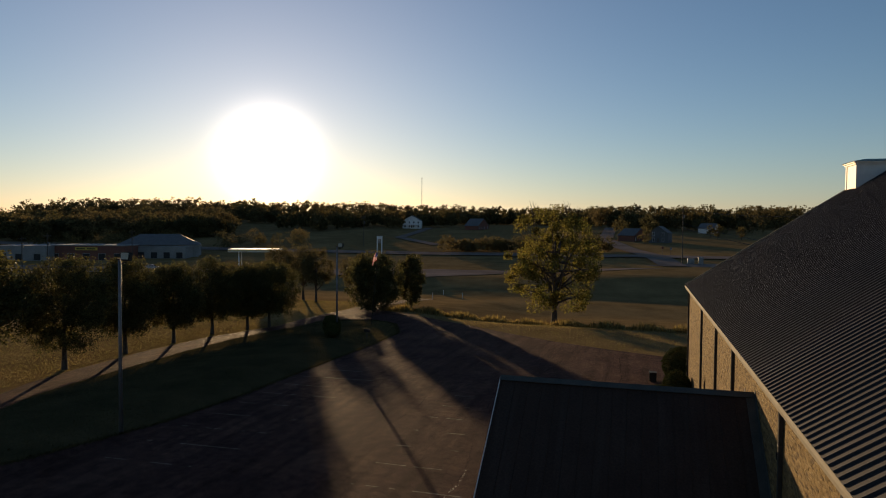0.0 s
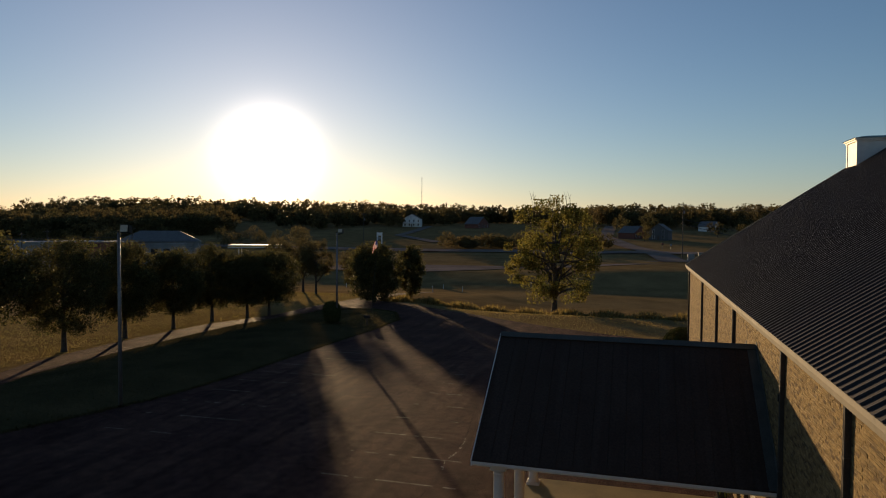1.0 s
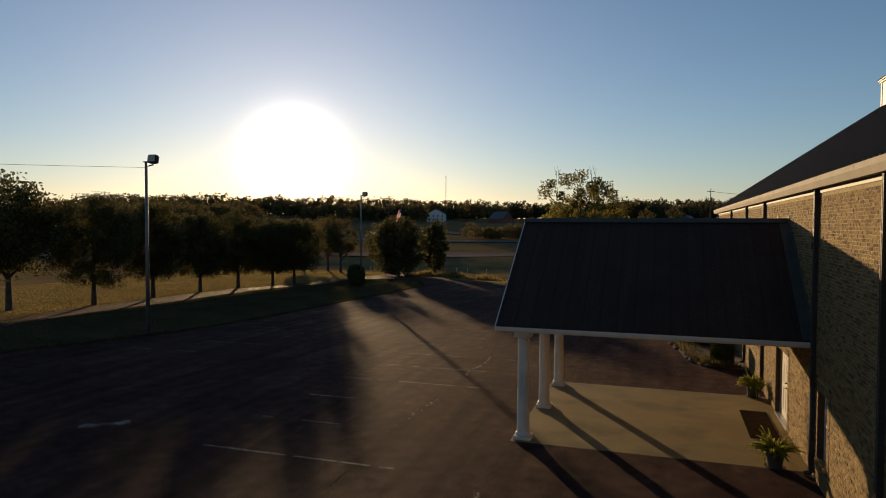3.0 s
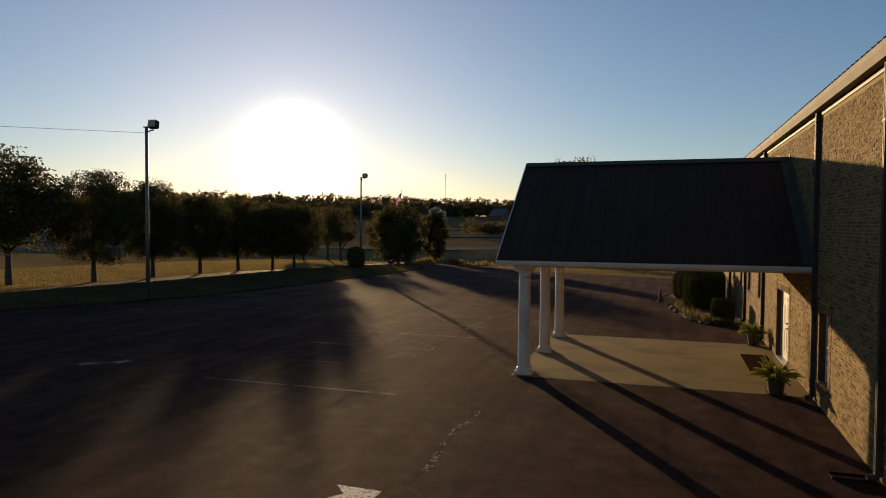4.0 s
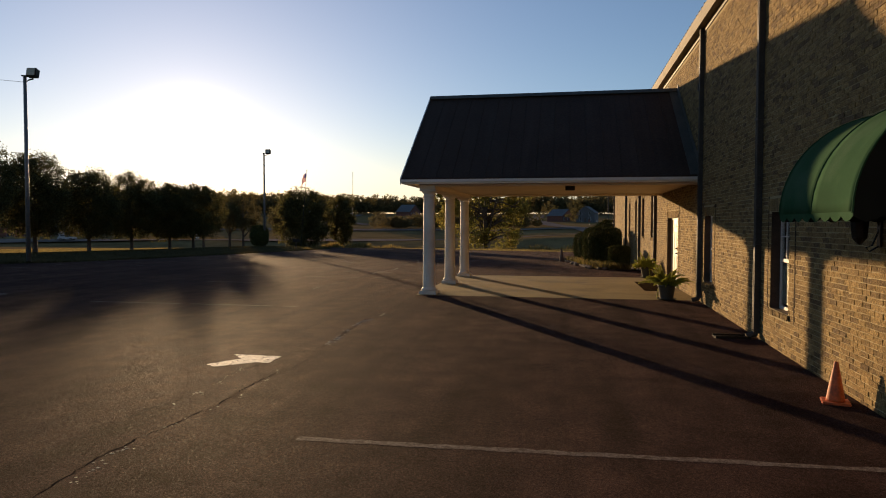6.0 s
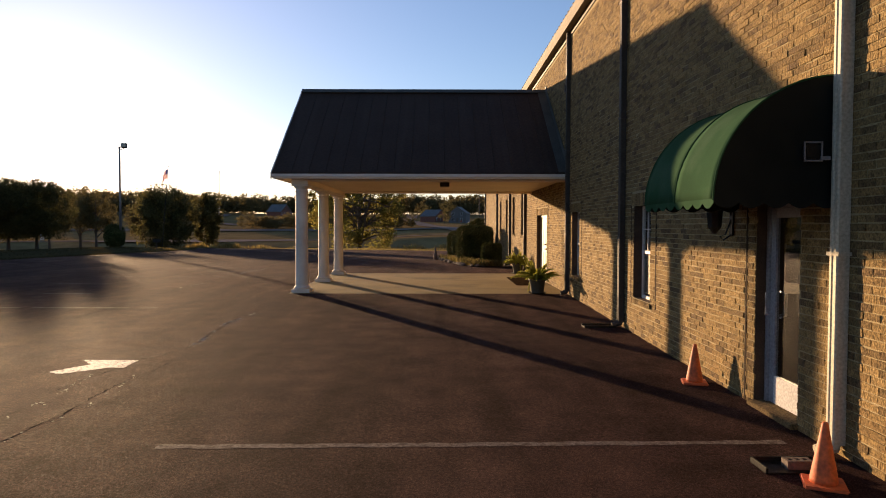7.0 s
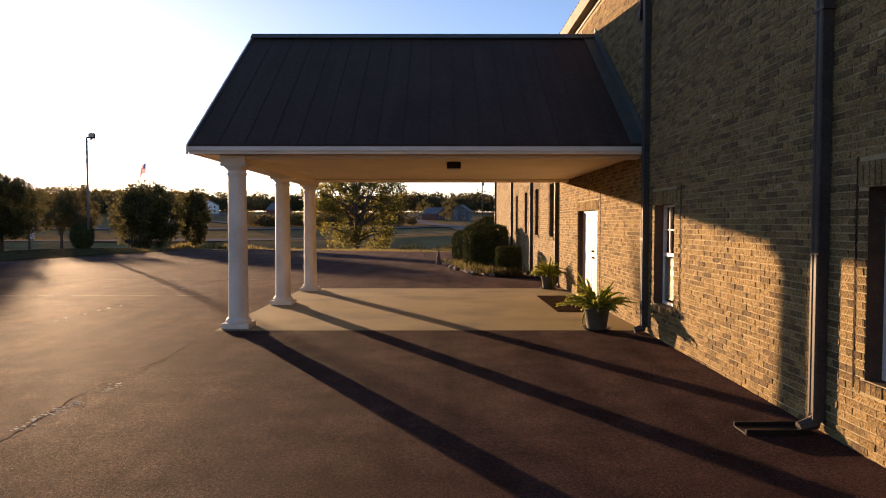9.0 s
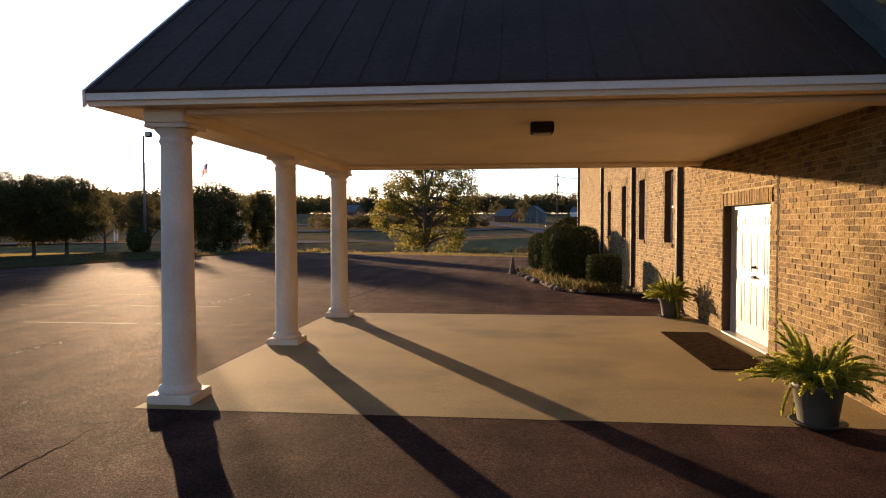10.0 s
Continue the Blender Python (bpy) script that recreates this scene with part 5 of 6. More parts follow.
ROW = [(-44.4, 36.1, 9.8, 3.8), (-42.8, 42.1, 9.1, 3.5), (-43.7, 49.6, 8.9, 2.6), (-43.7, 56.1, 8.1, 2.8), (-43.8, 62.5, 8.3, 3.1), (-42.1, 66.6, 7.7, 3.1), (-41.0, 69.4, 7.8, 3.6)]
for i, (x, y, h, r) in enumerate(ROW):
    if i == 0:
        tree(x, y, h, (r, r, 4.2), 1.8, 17000, 0.24, 80, 1.15, LEAF_ROW, "open-crowned roadside tree beside the driveway", hollow=0.25, limbs=16)
    else:
        tree(x, y, h, (r * 1.04, r * 1.04, (h - 1.0) / 2), 1.4, 46000, 0.14, 440, 0.64, LEAF_ROW, "dense round ornamental tree beside the driveway", hollow=0.3, limbs=10, flat=0.86, boxy=2.15)
tree(-11.8, 100.7, 17.4, (7.8, 7.2, 8.1), 2.0, 25000, 0.29, 120, 1.2, LEAF_GOLD, "broad yellowing tree at the edge of the meadow", hollow=0.36, limbs=40, trunk_r=0.42, bare=4, flat=0.95, boxy=2.3)
tree(-36.0, 89.5, 8.8, (4.55, 4.3, 4.4), 0.5, 27000, 0.25, 260, 0.85, LEAF_ROW, "big round tree at the driveway mouth", hollow=0.3, flat=1.0)
tree(-32.9, 96.5, 8.4, (2.2, 2.1, 4.1), 0.5, 13000, 0.25, 130, 0.7, LEAF_ROW, "narrow dense tree at the driveway mouth", hollow=0.3, flat=1.0)
for x, y, h, r in ((-51, 101, 9.2, 3.0), (-56, 106, 10.0, 3.5), (-62, 108, 9.2, 3.2), (-47.5, 110, 8.6, 2.8)):
    tree(x, y, h, (r * 1.1, r * 1.1, h * 0.4), 1.8, 9000, 0.22, 90, 0.9, LEAF_FAR, "sparse young tree beyond the driveway", hollow=0.2, limbs=12)
for x, y, h, r in ((-29.0, 60.9, 2.0, 0.85), (-28.4, 59.9, 1.5, 0.7)):
    bush(x, y, r, r, h, 4200, 0.11, "dark rounded shrub at the foot of the light pole", LEAF_HEDGE, 2.6)

# weeds along the ditch
q = []
DITCH = [(-36, 92.8), (-26, 88.8), (-18, 88.2), (-10.4, 87.5), (-1.8, 83.5), (5, 81), (18, 78)]
for (xa, ya), (xb, yb) in zip(DITCH, DITCH[1:]):
    n = int(math.hypot(xb - xa, yb - ya) * 170)
    for k in range(n):
        t = RNG.random()
        x, y = xa + (xb - xa) * t + RNG.normal() * 0.3, ya + (yb - ya) * t + RNG.normal() * 0.7
        clump = 0.5 + 0.5 * math.sin(x * 1.3 + math.sin(y * 2.1))
        h, a = (0.25 + 0.75 * RNG.random()) * (0.45 + 0.75 * clump), RNG.random() * 6.28
        b = np.array([x, y, float(land(x, y)) - 0.02])
        l = np.array([math.cos(a), math.sin(a), 0]) * h * 0.35
        w = np.array([-math.sin(a), math.cos(a), 0]) * 0.045
        q.append([b - w, b + w, b + l + [0, 0, h * 0.75] + w, b + l * 1.3 + [0, 0, h]])
tagged(put("roadside_weeds", quad_mesh("roadside_weeds", np.array(q), WEED)), "tall dry weeds along the ditch", "weeds", kind="stuff")
q = []
for k in range(9000):
    e = int(RNG.integers(36, 48))
    (xa, ya), (xb, yb) = LOT[e], LOT[e + 1]
    t = RNG.random()
    x, y = xa + (xb - xa) * t - 0.05 + RNG.normal() * 0.12, ya + (yb - ya) * t
    h, a = 0.05 + 0.13 * RNG.random(), RNG.random() * 6.28
    b = np.array([x, y, float(land(x, y)) - 0.01])
    l = np.array([math.cos(a), math.sin(a), 0]) * h * 0.5
    w = np.array([-math.sin(a), math.cos(a), 0]) * 0.025
    q.append([b - w, b + w, b + l + [0, 0, h * 0.75] + w, b + l * 1.3 + [0, 0, h]])
tagged(put("lawn_edge", quad_mesh("lawn_edge", np.array(q), SHADED_BLADE)), "uneven grass along the edge of the asphalt", "grass", kind="stuff")



def inside(poly, x, y):
    c = False
    for (xa, ya), (xb, yb) in zip(poly, poly[1:] + poly[:1]):
        if (ya > y) != (yb > y) and x < (xb - xa) * (y - ya) / (yb - ya) + xa:
            c = not c
    return c


def blades(regions, low, high, mat, label):
    """Short grass over stretches of the plan, none of it on the asphalt."""
    q = []
    for x0, x1, y0, y1, n in regions:
        for x, y in zip(x0 + (x1 - x0) * RNG.random(n), y0 + (y1 - y0) * RNG.random(n)):
            if inside(LOT, x, y):
                continue
            h, a = low + (high - low) * RNG.random(), RNG.random() * 6.28
            b = np.array([x, y, float(land(x, y)) - 0.01])
            l = np.array([math.cos(a), math.sin(a), 0]) * h * 0.6
            w = np.array([-math.sin(a), math.cos(a), 0]) * 0.03
            q.append([b - w, b + w, b + l + [0, 0, h * 0.75] + w, b + l * 1.3 + [0, 0, h]])
    tagged(put("lawn_grass", quad_mesh("lawn_grass", np.array(q), mat)), label, "grass", kind="stuff")


blades([(-40, -24.2, 18, 77, 42000)], 0.04, 0.1, SHADED_BLADE, "rough green grass on the bank and island, darkened for its shade")
blades([(-66, -41, 25, 105, 80000), (-30, 9, 59, 94, 26000)], 0.045, 0.12, BLADE, "dry golden grass on the lawn and verges")

# far woods: crowns in one mass
q = []


def wood(x, y, h, r, n, leaf):
    z = float(land(x, y))
    n, leaf, h = int(n * 3.2), leaf * 0.4, h * 0.93
    p, cc = crown_points(n, (r, r, h * 0.48), 60, r * 0.2, 0.35, 0.7)
    p = p + np.array([x, y, z + h * 0.44])
    q.append(leaf_quads(p, leaf, wide=0.5))


for k in range(150):  # ridge straight ahead
    t = k / 149
    b = radians(46 - 78 * t)
    dist = 560 + 60 * math.sin(t * 17) + RNG.normal() * 25
    h = 12 + 9 * RNG.random() * (0.6 + 0.4 * math.sin(k * 0.55))
    wood(-math.sin(b) * dist, math.cos(b) * dist, h, h * 0.6, 420, 2.6)
for k in range(120):  # second rank behind
    b = radians(48 - 82 * k / 119)
    dist = 660 + RNG.normal() * 30
    h = 17 + 6 * RNG.random()
    wood(-math.sin(b) * dist, math.cos(b) * dist, h, h * 0.6, 300, 3.4)
for k in range(170):  # wooded hill on the sunset side
    b = radians(50 - 16 * RNG.random())
    dist = 380 + 170 * RNG.random()
    h = 12 + 5 * RNG.random()
    wood(-math.sin(b) * dist, math.cos(b) * dist, h, h * 0.6, 330, 2.3)
for k in range(46):  # scrub along the highway
    x = -75 + 62 * k / 45 + RNG.normal() * 1.5
    y = 268 + 0.12 * (x + 75) + RNG.normal() * 3
    h = 4 + 4.5 * RNG.random()
    wood(x, y, h, h * 0.6, 260, 1.0)
for k in range(60):  # garden trees round the far houses
    b = radians(4 - 32 * RNG.random())
    dist = 430 + 130 * RNG.random()
    h = 8 + 7 * RNG.random()
    wood(-math.sin(b) * dist, math.cos(b) * dist, h, h * 0.5, 260, 1.4)
for k in range(40):  # trees among the shops
    b = radians(48 - 20 * RNG.random())
    dist = 300 + 60 * RNG.random()
    h = 6 + 4 * RNG.random()
    wood(-math.sin(b) * dist, math.cos(b) * dist, h, h * 0.5, 170, 1.0)
tagged(put("far_woods", quad_mesh("far_woods", np.concatenate(q), LEAF_FAR)), "dark autumn woods along the horizon", "woods", kind="stuff")

# ---------------------------------------------------------------- far buildings


def gable_house(x, y, w, dpt, wall_h, roof_h, turn, wall_mat, label, windows=3, storeys=2, porch_front=False):
    z = float(land(x, y)) - 0.3
    t = thing("house", label, "house", "far houses", at=pose(x, y, z, 0, 0, turn))
    bm = boxes((-w / 2, -dpt / 2, 0, w / 2, dpt / 2, wall_h))
    g = [bm.verts.new(p) for p in ((-w / 2, -dpt / 2, wall_h), (w / 2, -dpt / 2, wall_h), (0, -dpt / 2, wall_h + roof_h))]
    bm.faces.new(g)
    g = [bm.verts.new(p) for p in ((-w / 2, dpt / 2, wall_h), (0, dpt / 2, wall_h + roof_h), (w / 2, dpt / 2, wall_h))]
    bm.faces.new(g)
    part("wall", bm, wall_mat, t)
    rb_ = bmesh.new()
    o = 0.4
    for s in (-1, 1):
        k = roof_h / (w / 2)
        v = [rb_.verts.new(p) for p in ((0, -dpt / 2 - o, wall_h + roof_h + 0.1), (0, dpt / 2 + o, wall_h + roof_h + 0.1), (s * (w / 2 + o), dpt / 2 + o, wall_h - k * o + 0.1), (s * (w / 2 + o), -dpt / 2 - o, wall_h - k * o + 0.1))]
        rb_.faces.new(v if s < 0 else v[::-1])
    rb_.normal_update()
    bmesh.ops.solidify(rb_, geom=rb_.faces[:], thickness=0.15)
    part("roof", rb_, GREY_ROOF, t)
    for s in range(storeys):
        for k in range(windows):
            xx = -w / 2 + w * (k + 0.5) / windows
            zz = 1.0 + s * 2.8
            wn_ = part("window", boxes((xx - 0.55, -dpt / 2 - 0.06, zz - 0.08, xx + 0.55, -dpt / 2 + 0.02, zz + 1.48)), SIDING_WHITE, t)
            part("pane", boxes((xx - 0.45, -dpt / 2 - 0.08, zz, xx + 0.45, -dpt / 2 - 0.062, zz + 1.4)), INSIDE, wn_)
    part("door", boxes((-0.5, -dpt / 2 - 0.09, 0.3, 0.5, -dpt / 2 - 0.082, 2.4)), WOOD_POLE, t)
    if porch_front:
        part("veranda", boxes((-w / 2, -dpt / 2 - 2.2, 2.7, w / 2, -dpt / 2 - 0.1, 2.95), *[(-w / 2 + 0.1 + k * (w - 0.35) / 4, -dpt / 2 - 2.15, 0, -w / 2 + 0.25 + k * (w - 0.35) / 4, -dpt / 2 - 2.0, 2.7) for k in range(5)]), SIDING_WHITE, t)
    return t


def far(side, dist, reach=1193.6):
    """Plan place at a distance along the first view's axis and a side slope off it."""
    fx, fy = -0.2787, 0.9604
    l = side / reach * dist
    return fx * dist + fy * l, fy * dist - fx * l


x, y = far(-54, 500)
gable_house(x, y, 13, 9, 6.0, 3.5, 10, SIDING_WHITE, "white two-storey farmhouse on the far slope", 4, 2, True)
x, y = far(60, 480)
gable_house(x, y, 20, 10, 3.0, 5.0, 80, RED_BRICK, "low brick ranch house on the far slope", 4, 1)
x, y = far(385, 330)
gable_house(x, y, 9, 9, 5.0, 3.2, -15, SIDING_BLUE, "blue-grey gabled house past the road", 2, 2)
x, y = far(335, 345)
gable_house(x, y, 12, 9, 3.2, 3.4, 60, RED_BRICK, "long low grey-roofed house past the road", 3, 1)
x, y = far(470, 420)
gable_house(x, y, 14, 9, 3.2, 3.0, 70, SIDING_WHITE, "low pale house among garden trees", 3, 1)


def shop(side0, side1, dist, height, wall_mat, label, sign=False, openings=4, depth=16):
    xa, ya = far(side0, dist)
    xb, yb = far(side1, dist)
    w = math.hypot(xb - xa, yb - ya)
    z = float(land((xa + xb) / 2, (ya + yb) / 2)) - 0.5
    t = thing("shop_building", label, "shop", "far shops", at=pose((xa + xb) / 2, (ya + yb) / 2, z, 0, 0, math.degrees(math.atan2(yb - ya, xb - xa))))
    part("wall", boxes((-w / 2, 0, 0, w / 2, depth, height)), wall_mat, t)
    part("parapet", boxes((-w / 2 - 0.15, -0.15, height, w / 2 + 0.15, depth + 0.1, height + 0.35), bevel=0.03), BLOCK, t)
    for k in range(openings):
        xx = -w / 2 + w * (k + 0.5) / openings
        wn_ = part("shop_window", boxes((xx - 1.3, -0.08, 0.5, xx + 1.3, 0.02, 3.0)), BLOCK, t)
        part("pane", boxes((xx - 1.15, -0.1, 0.65, xx + 1.15, -0.082, 2.85)), INSIDE, wn_)
    if sign:
        part("sign_board", boxes((-4, -0.2, height - 1.5, 4, -0.05, height - 0.5)), YELLOW, t, "yellow sign with dark lettering bars")
        part("sign_bar", boxes((-3.4, -0.23, height - 1.2, -0.4, -0.202, height - 0.8), (0.3, -0.23, height - 1.2, 3.3, -0.202, height - 0.8)), DARK_METAL, t)


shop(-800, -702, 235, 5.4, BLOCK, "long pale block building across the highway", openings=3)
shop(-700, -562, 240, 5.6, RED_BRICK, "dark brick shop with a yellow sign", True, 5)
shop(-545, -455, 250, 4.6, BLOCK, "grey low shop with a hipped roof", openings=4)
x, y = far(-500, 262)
hr = thing("hip_roof_hall", "wide hall with a grey hipped roof", "hall", at=pose(x, y, float(land(x, y)), 0, 0, 36))
part("wall", boxes((-14, -9, -0.5, 14, 9, 4.5)), BLOCK, hr)
bm = bmesh.new()
lo = [bm.verts.new(p) for p in ((-15, -10, 4.5), (15, -10, 4.5), (15, 10, 4.5), (-15, 10, 4.5))]
hi = [bm.verts.new(p) for p in ((-7, 0, 8.5), (7, 0, 8.5))]
bm.faces.new((lo[0], lo[1], hi[1], hi[0])), bm.faces.new((lo[1], lo[2], hi[1])), bm.faces.new((lo[2], lo[3], hi[0], hi[1])), bm.faces.new((lo[3], lo[0], hi[0])), bm.faces.new(lo[::-1])
part("roof", bm, GREY_ROOF, hr)
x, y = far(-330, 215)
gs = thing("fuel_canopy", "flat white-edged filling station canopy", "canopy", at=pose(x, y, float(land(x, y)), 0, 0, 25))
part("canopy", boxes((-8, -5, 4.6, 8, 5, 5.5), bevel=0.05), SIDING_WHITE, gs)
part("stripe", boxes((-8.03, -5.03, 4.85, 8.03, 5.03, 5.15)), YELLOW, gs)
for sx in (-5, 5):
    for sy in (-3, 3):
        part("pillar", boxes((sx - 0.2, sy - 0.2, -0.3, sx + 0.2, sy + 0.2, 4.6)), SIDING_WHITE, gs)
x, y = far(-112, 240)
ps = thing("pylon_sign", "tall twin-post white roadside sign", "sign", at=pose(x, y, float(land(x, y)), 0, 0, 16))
part("post", boxes((-1.0, -0.15, -0.3, -0.6, 0.15, 8.6)), SIDING_WHITE, ps)
part("post", boxes((0.6, -0.15, -0.3, 1.0, 0.15, 8.6)), SIDING_WHITE, ps)
part("sign_panel", boxes((-0.6, -0.1, 7.4, 0.6, 0.1, 8.5)), SIDING_WHITE, ps)
part("sign_panel", boxes((-0.6, -0.1, 6.0, 0.6, 0.1, 7.0)), BLOCK, ps)


def utility_pole(x, y, h, label, r=0.16):
    t = thing("utility_pole", label, "utility pole", "utility poles", at=pose(x, y, float(land(x, y)), 0, 0, 20))
    bm = bmesh.new()
    tube(bm, [(0, 0, -0.5), (0, 0, h)], [r, r * 0.7], 10)
    part("pole", bm, WOOD_POLE, t)
    part("crossarm", boxes((-1.1, -0.06, h - 0.9, 1.1, 0.06, h - 0.75)), WOOD_POLE, t)
    for k in (-1, -0.4, 0.4, 1):
        part("insulator", lathe([(0.05, h - 0.75), (0.06, h - 0.68), (0.03, h - 0.58)], 8, k, 0), BLOCK, t)
    part("transformer", lathe([(0.2, h - 3.6), (0.23, h - 3.55), (0.23, h - 2.7), (0.1, h - 2.6)], 12, 0.35, 0), STEEL, t)
    return t


x, y = 12.8, 217.3
utility_pole(x, y, 17.6, "tall wooden utility pole beside the road")
base_z = float(land(x, y))
for za, zb, r_, sag, text in ((16.8, 15.0, 0.05, 1.6, "power line running on from the utility pole"), (12.4, 5.5, 0.06, 1.0, "power line dipping from the utility pole"), (11.0, 3.2, 0.07, 0.8, "slack service line from the utility pole")):
    cable([(x, y, base_z + za), (48.0, 170.0, base_z + zb)], r_, text, sag)
for xx, yy, kind_ in ((8.28, 255.8, "octagon"), (10.9, 249.3, "panel")):
    rs = thing("road_sign", "small road sign on a thin post at the junction", "road sign", "junction signs", at=pose(xx, yy, float(land(xx, yy)), 0, 0, 10))
    part("post", boxes((-0.05, -0.03, -0.2, 0.05, 0.03, 2.2), bevel=0.008), STEEL, rs)
    sg = bmesh.new()
    bmesh.ops.create_cone(sg, cap_ends=True, segments=8 if kind_ == "octagon" else 4, radius1=0.5, radius2=0.5, depth=0.04, matrix=pose(0, -0.06, 2.6, 90, 22.5 if kind_ == "octagon" else 45, 0))
    part("sign_plate", sg, RED_BRICK if kind_ == "octagon" else BLOCK, rs)
for k, (xx, yy, w, h) in enumerate(((15.4, 218.5, 1.9, 1.7), (18.2, 218.2, 1.4, 2.1))):
    ec = thing("equipment_cabinet", "pale metal equipment cabinet by the utility pole", "cabinet", "roadside cabinets", at=pose(xx, yy, float(land(xx, yy)), 0, 0, 8))
    part("plinth", boxes((-w / 2 - 0.1, -0.6, -0.3, w / 2 + 0.1, 0.6, 0.12)), BLOCK, ec)
    part("body", boxes((-w / 2, -0.5, 0.12, w / 2, 0.5, h), bevel=0.03), BLOCK, ec)
    part("lid", boxes((-w / 2 - 0.05, -0.55, h, w / 2 + 0.05, 0.55, h + 0.08), bevel=0.02), STEEL, ec)
for xx, yy, h, w in ((0.5, 499, 12.5, 17), (11.8, 522, 11, 22), (-7, 505, 11, 15), (2.5, 330, 6.8, 7), (38.5, 402, 7.2, 5), (39.6, 379, 8, 6), (56.8, 484, 12.6, 9.5), (67.4, 485, 16.4, 14), (50.7, 376, 6.8, 7), (125, 676, 19, 15), (87, 552, 11, 11), (37, 580, 14.5, 8), (46, 415, 6, 7), (60, 440, 8, 9), (24, 470, 9, 12)):
    tree(xx, yy, h, (w / 2, w / 2, h * 0.44), h * 0.12, 1300, h * 0.045 + 0.12, 26, w * 0.16, LEAF_FAR, "far garden tree among the houses past the road", hollow=0.3, limbs=6, flat=0.85)
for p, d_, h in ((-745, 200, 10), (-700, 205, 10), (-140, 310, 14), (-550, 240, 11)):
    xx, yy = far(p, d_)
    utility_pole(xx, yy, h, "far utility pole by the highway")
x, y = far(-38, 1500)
ms_ = thing("radio_mast", "thin radio mast above the woods", "mast", at=pose(x, y, float(land(x, y))))
bm = bmesh.new()
for sx, sy in ((-0.6, -0.35), (0.6, -0.35), (0, 0.7)):
    tube(bm, [(sx, sy, 0), (sx, sy, 92)], [0.16, 0.16], 5)
for k in range(46):
    zz = 2 * k
    tube(bm, [(-0.6, -0.35, zz), (0.6, -0.35, zz + 2)], [0.07, 0.07], 4)
part("lattice", bm, STEEL, ms_)
part("beacon", lathe([(0.9, 92), (1.2, 92.8), (0.5, 94)], 8), STEEL, ms_)
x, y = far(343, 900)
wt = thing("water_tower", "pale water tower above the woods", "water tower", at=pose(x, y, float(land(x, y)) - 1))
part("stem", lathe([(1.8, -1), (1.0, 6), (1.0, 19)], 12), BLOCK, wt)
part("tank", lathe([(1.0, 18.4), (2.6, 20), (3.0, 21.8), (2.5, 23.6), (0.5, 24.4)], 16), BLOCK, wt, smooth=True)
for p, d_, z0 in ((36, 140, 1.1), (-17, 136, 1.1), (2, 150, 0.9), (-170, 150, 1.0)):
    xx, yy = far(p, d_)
    zz = float(land(xx, yy))
    mp = thing("marker_post", "short white marker post in the meadow", "post", "marker posts", at=pose(xx, yy, zz))
    part("stake", boxes((-0.06, -0.06, -0.2, 0.06, 0.06, z0), bevel=0.01), WHITE, mp)
    part("cap", boxes((-0.08, -0.08, z0, 0.08, 0.08, z0 + 0.06)), WHITE, mp)


def car(x, y, turn, paint, label):
    """A small hatchback: lower body, glazed cabin, four wheels, lights."""
    c = thing("car", label, "car", at=pose(x, y, float(land(x, y)) + 0.13, 0, 0, turn))
    side = [(-2.1, 0.35), (-2.15, 0.75), (-2.0, 0.95), (-1.0, 1.02), (1.0, 1.0), (1.95, 0.88), (2.15, 0.7), (2.1, 0.35)]
    cab = [(-1.95, 0.98), (-1.55, 1.42), (-0.2, 1.5), (0.45, 1.4), (1.15, 1.02)]

    def slab_of(profile, half, top):
        bm = bmesh.new()
        lo, hi = [bm.verts.new((px, -half + top * (pz > 1.2), pz)) for px, pz in profile], [bm.verts.new((px, half - top * (pz > 1.2), pz)) for px, pz in profile]
        bm.faces.new(lo), bm.faces.new(hi[::-1])
        for i in range(len(profile)):
            bm.faces.new((lo[i], lo[i - 1], hi[i - 1], hi[i]))
        bmesh.ops.recalc_face_normals(bm, faces=bm.faces[:])
        return bm

    body = part("body", slab_of(side, 0.86, 0), paint, c)
    cabin = part("cabin", slab_of(cab, 0.78, 0.13), paint, c)
    for s in (-1, 1):
        part("side_window", boxes((-1.4, s * 0.74 - 0.02, 1.06, 0.6, s * 0.74 + 0.02, 1.34)), INSIDE, cabin, at=Matrix.Translation((0, s * 0.01, 0)))
        part("headlight", boxes((2.05, s * 0.6 - 0.18, 0.66, 2.17, s * 0.6 + 0.18, 0.8), bevel=0.02), BLIND, body)
        part("tail_light", boxes((-2.17, s * 0.66 - 0.12, 0.7, -2.08, s * 0.66 + 0.12, 0.9), bevel=0.02), RED, body)
        for px in (-1.3, 1.3):
            w = bmesh.new()
            tube(w, [(px, s * 0.72, 0.31), (px, s * 0.9, 0.31)], [0.31, 0.31], 18)
            wheel = part("wheel", w, BLACK, c)
            h = bmesh.new()
            tube(h, [(px, s * 0.9, 0.31), (px, s * 0.912, 0.31)], [0.19, 0.18], 14)
            part("rim", h, STEEL, wheel)
    part("windscreen", boxes((-0.42, -0.6, -0.01, 0.42, 0.6, 0.01)), INSIDE, cabin, at=pose(0.82, 0, 1.22, 0, 29, 0))
    return c


car(-133.0, 161.5, 14, ALU, "silver hatchback parked near the far shops")

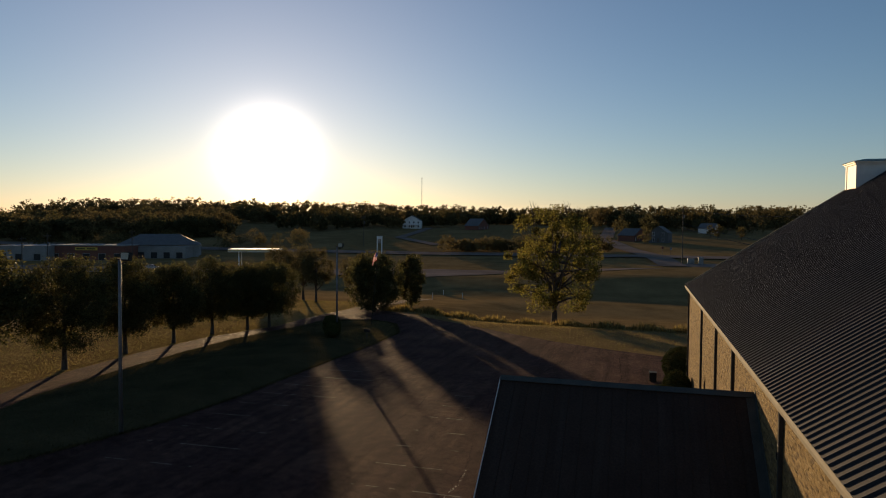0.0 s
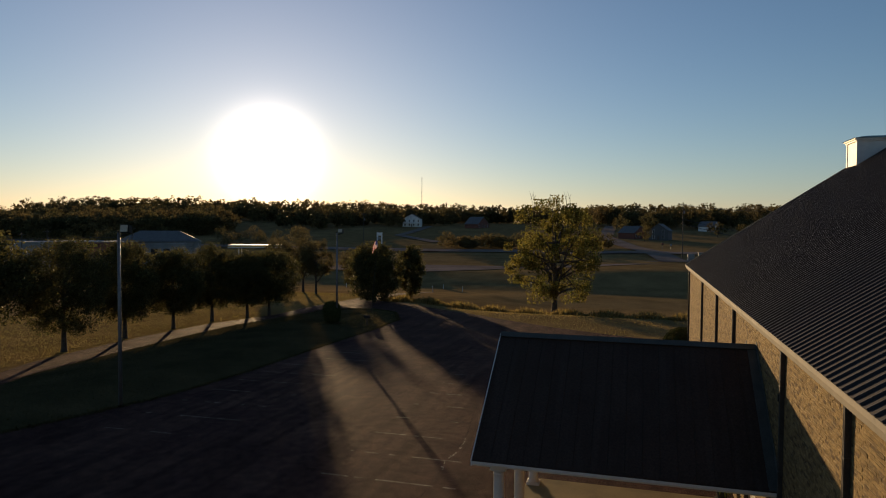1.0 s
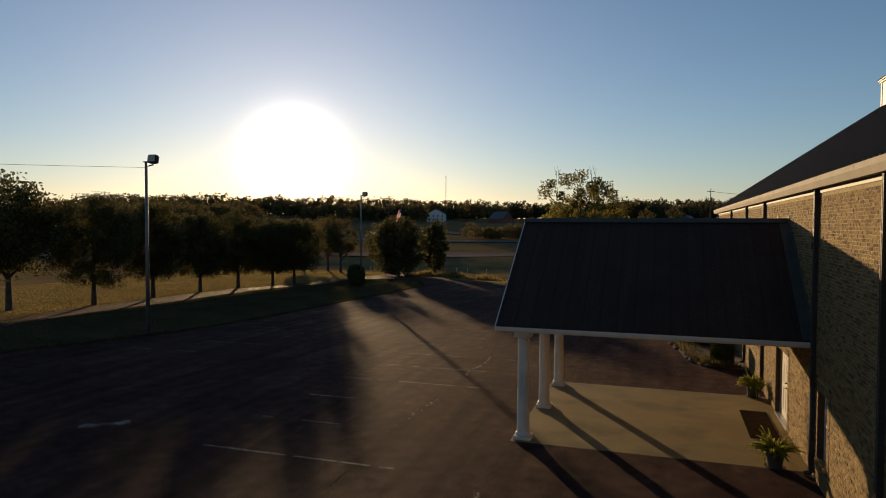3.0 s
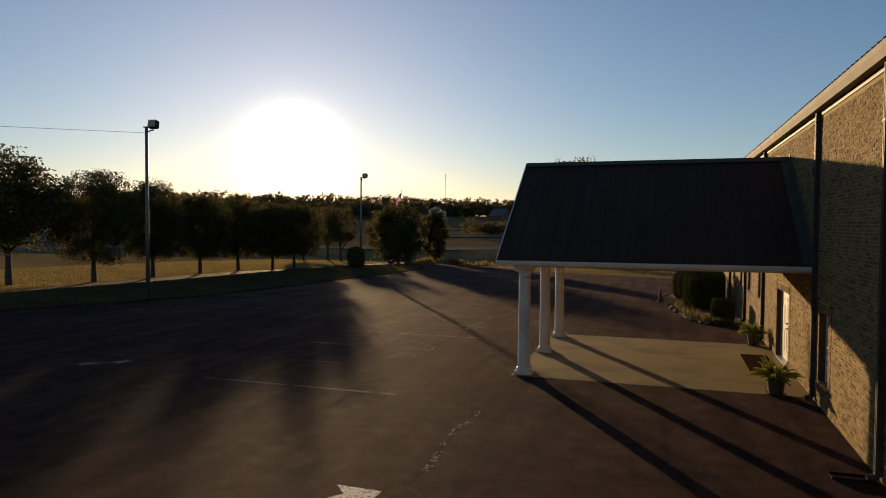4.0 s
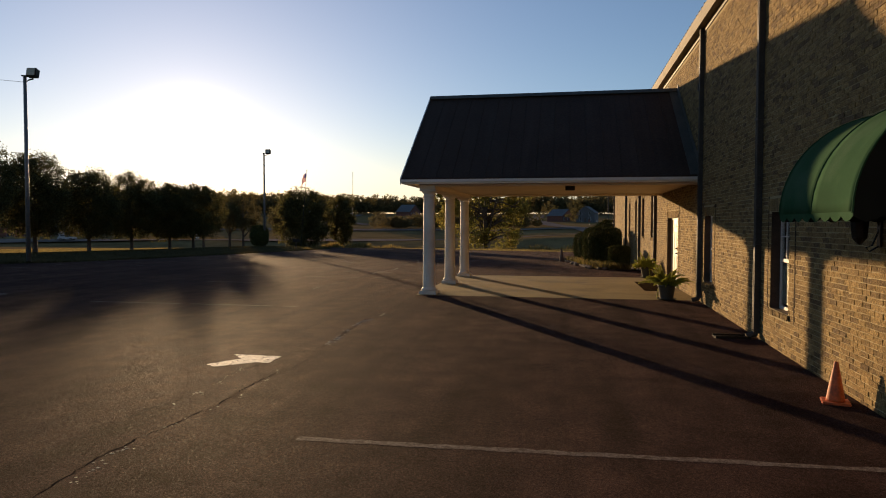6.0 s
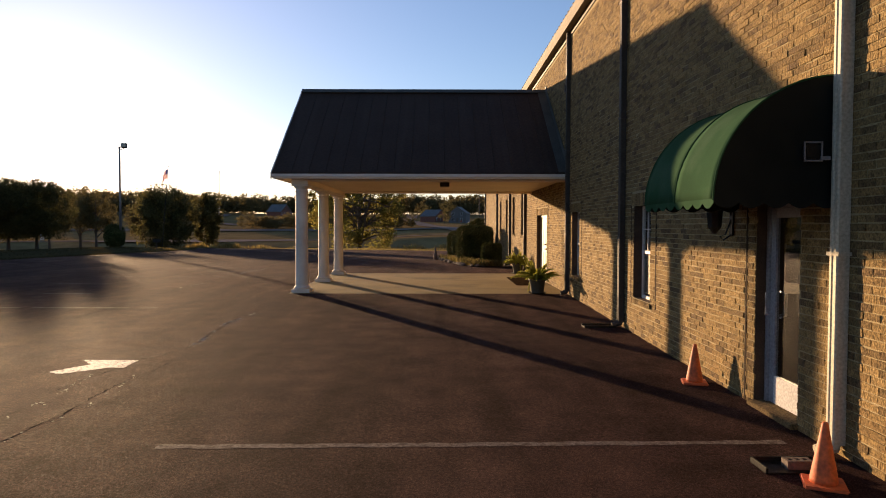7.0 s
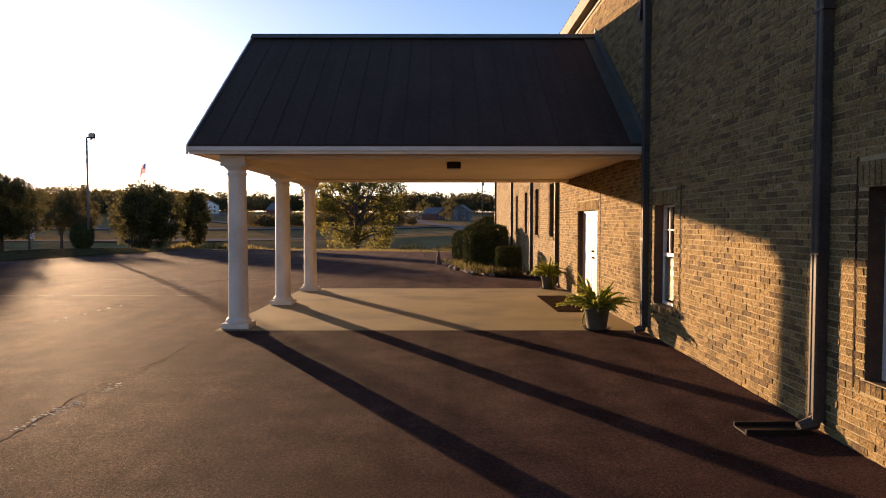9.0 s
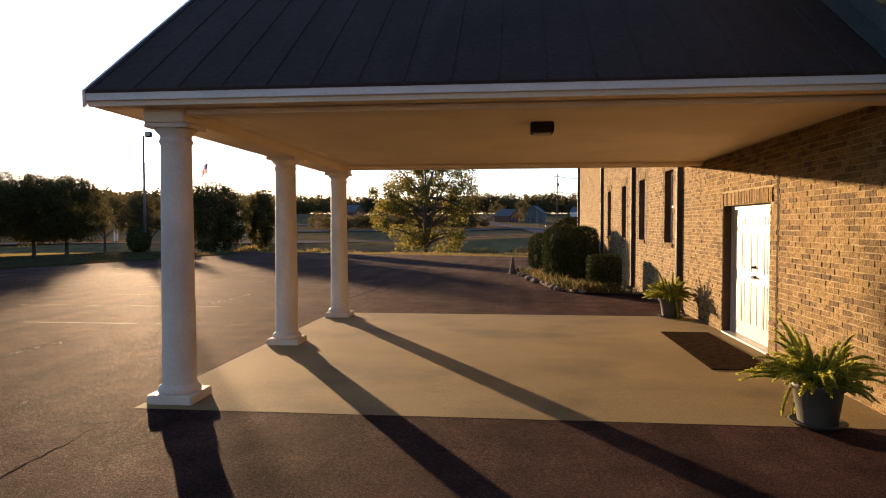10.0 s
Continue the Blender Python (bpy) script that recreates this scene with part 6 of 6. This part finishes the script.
# ---------------------------------------------------------------- bricks of the long wall, last
COURSE, PITCH, BH, BL = 0.0677, 0.2032, 0.0575, 0.1935
LINTELS = [(a - 0.11, b + 0.11, d + 0.004, d + 0.21) for a, b, c, d in OPEN if d > 1.99]
SILLS = [(a - 0.06, b + 0.06, c - 0.085, c - 0.004) for a, b, c, d in WINDOWS]
NO_BRICK = OPEN + LINTELS + SILLS + [(g[0] - g[3], g[0] + g[3], g[1], g[2]) for g in GROOVES]
Y_NEAR, Y_END = 4.2, Y1
bricks = []  # y0, y1, z0, z1, proud
for r in range(int((EAVE - 0.1 + 0.4) / COURSE)):
    z0 = -0.4 + r * COURSE
    z1 = z0 + BH
    cuts = sorted((o[0] - 0.004, o[1] + 0.004) for o in NO_BRICK if o[2] < z1 - 0.012 and o[3] > z0 + 0.012)
    y = Y_NEAR - (PITCH / 2 if r % 2 else 0)
    while y < Y_END:
        spans = [(y, min(y + BL, Y_END))]
        for a, b in cuts:
            spans = [s for lo_, hi_ in spans for s in ((lo_, min(hi_, a)), (max(lo_, b), hi_)) if s[1] - s[0] > 0.02]
        for lo_, hi_ in spans:
            if hi_ - lo_ > 0.02:
                bricks.append((lo_, hi_, z0, z1, max(-0.004, min(0.003, 0.0026 * RNG.normal()))))
        y += PITCH
for a, b, z0, z1 in LINTELS:  # soldier courses
    n = int((b - a) / COURSE)
    w = (b - a) / n
    bricks += [(a + w * k + 0.005, a + w * (k + 1) - 0.005, z0 + 0.006, z1 - 0.006, -0.012 + 0.003 * RNG.normal()) for k in range(n)]
for a, b, z0, z1 in SILLS:  # sloping header sills stand proud
    n = int((b - a) / 0.0677)
    w = (b - a) / n
    bricks += [(a + w * k + 0.005, a + w * (k + 1) - 0.005, z0, z1, -0.035 + 0.003 * RNG.normal()) for k in range(n)]
near = [b for b in bricks if 9.35 < b[0] < 12.1 and 0.25 < b[2] < 1.72][:300]
near_set = set(near)
rest = np.array([b for b in bricks if b not in near_set])
jit = RNG.normal(size=(len(rest), 4)) * 0.0022
ya, yb, za, zb = rest[:, 0] + jit[:, 0], rest[:, 1] + jit[:, 1], rest[:, 2] + jit[:, 2], rest[:, 3] + jit[:, 3]
tilt = RNG.normal(size=(len(rest), 4)) * 0.0022
xf = WX + rest[:, 4]
xb = np.full(len(rest), WX + 0.02)
front = [np.stack([xf + tilt[:, 0], ya, za], 1), np.stack([xf + tilt[:, 1], yb, za], 1), np.stack([xf + tilt[:, 2], yb, zb], 1), np.stack([xf + tilt[:, 3], ya, zb], 1)]
back = [np.stack([xb, ya - 0, za], 1), np.stack([xb, yb, za], 1), np.stack([xb, yb, zb], 1), np.stack([xb, ya, zb], 1)]
V = np.stack(front + back, 1).reshape(-1, 3)
base = (np.arange(len(rest)) * 8)[:, None]
F = np.concatenate([base + np.array(k) for k in ((3, 2, 1, 0), (0, 1, 5, 4), (1, 2, 6, 5), (2, 3, 7, 6), (3, 0, 4, 7))], 0)
brickwork = put("brickwork", poly_mesh("brickwork", V.tolist(), F.tolist(), BRICK), wall)
tagged(brickwork, kind="stuff")
one = poly_mesh("brick", [(x, y * BL, z * BH) for x, y, z in ((0, -0.5, -0.5), (0.003, 0.5, -0.5), (-0.002, 0.5, 0.5), (0.002, -0.5, 0.5), (0.02, -0.5, -0.5), (0.02, 0.5, -0.5), (0.02, 0.5, 0.5), (0.02, -0.5, 0.5))], [(3, 2, 1, 0), (0, 1, 5, 4), (1, 2, 6, 5), (2, 3, 7, 6), (3, 0, 4, 7)], BRICK)
for lo_, hi_, z0, z1, pr_ in near:
    ob = put("brick", one, wall)
    ob.location, ob.scale = (WX + pr_, (lo_ + hi_) / 2, (z0 + z1) / 2), (1, (hi_ - lo_) / BL, (z1 - z0) / BH)
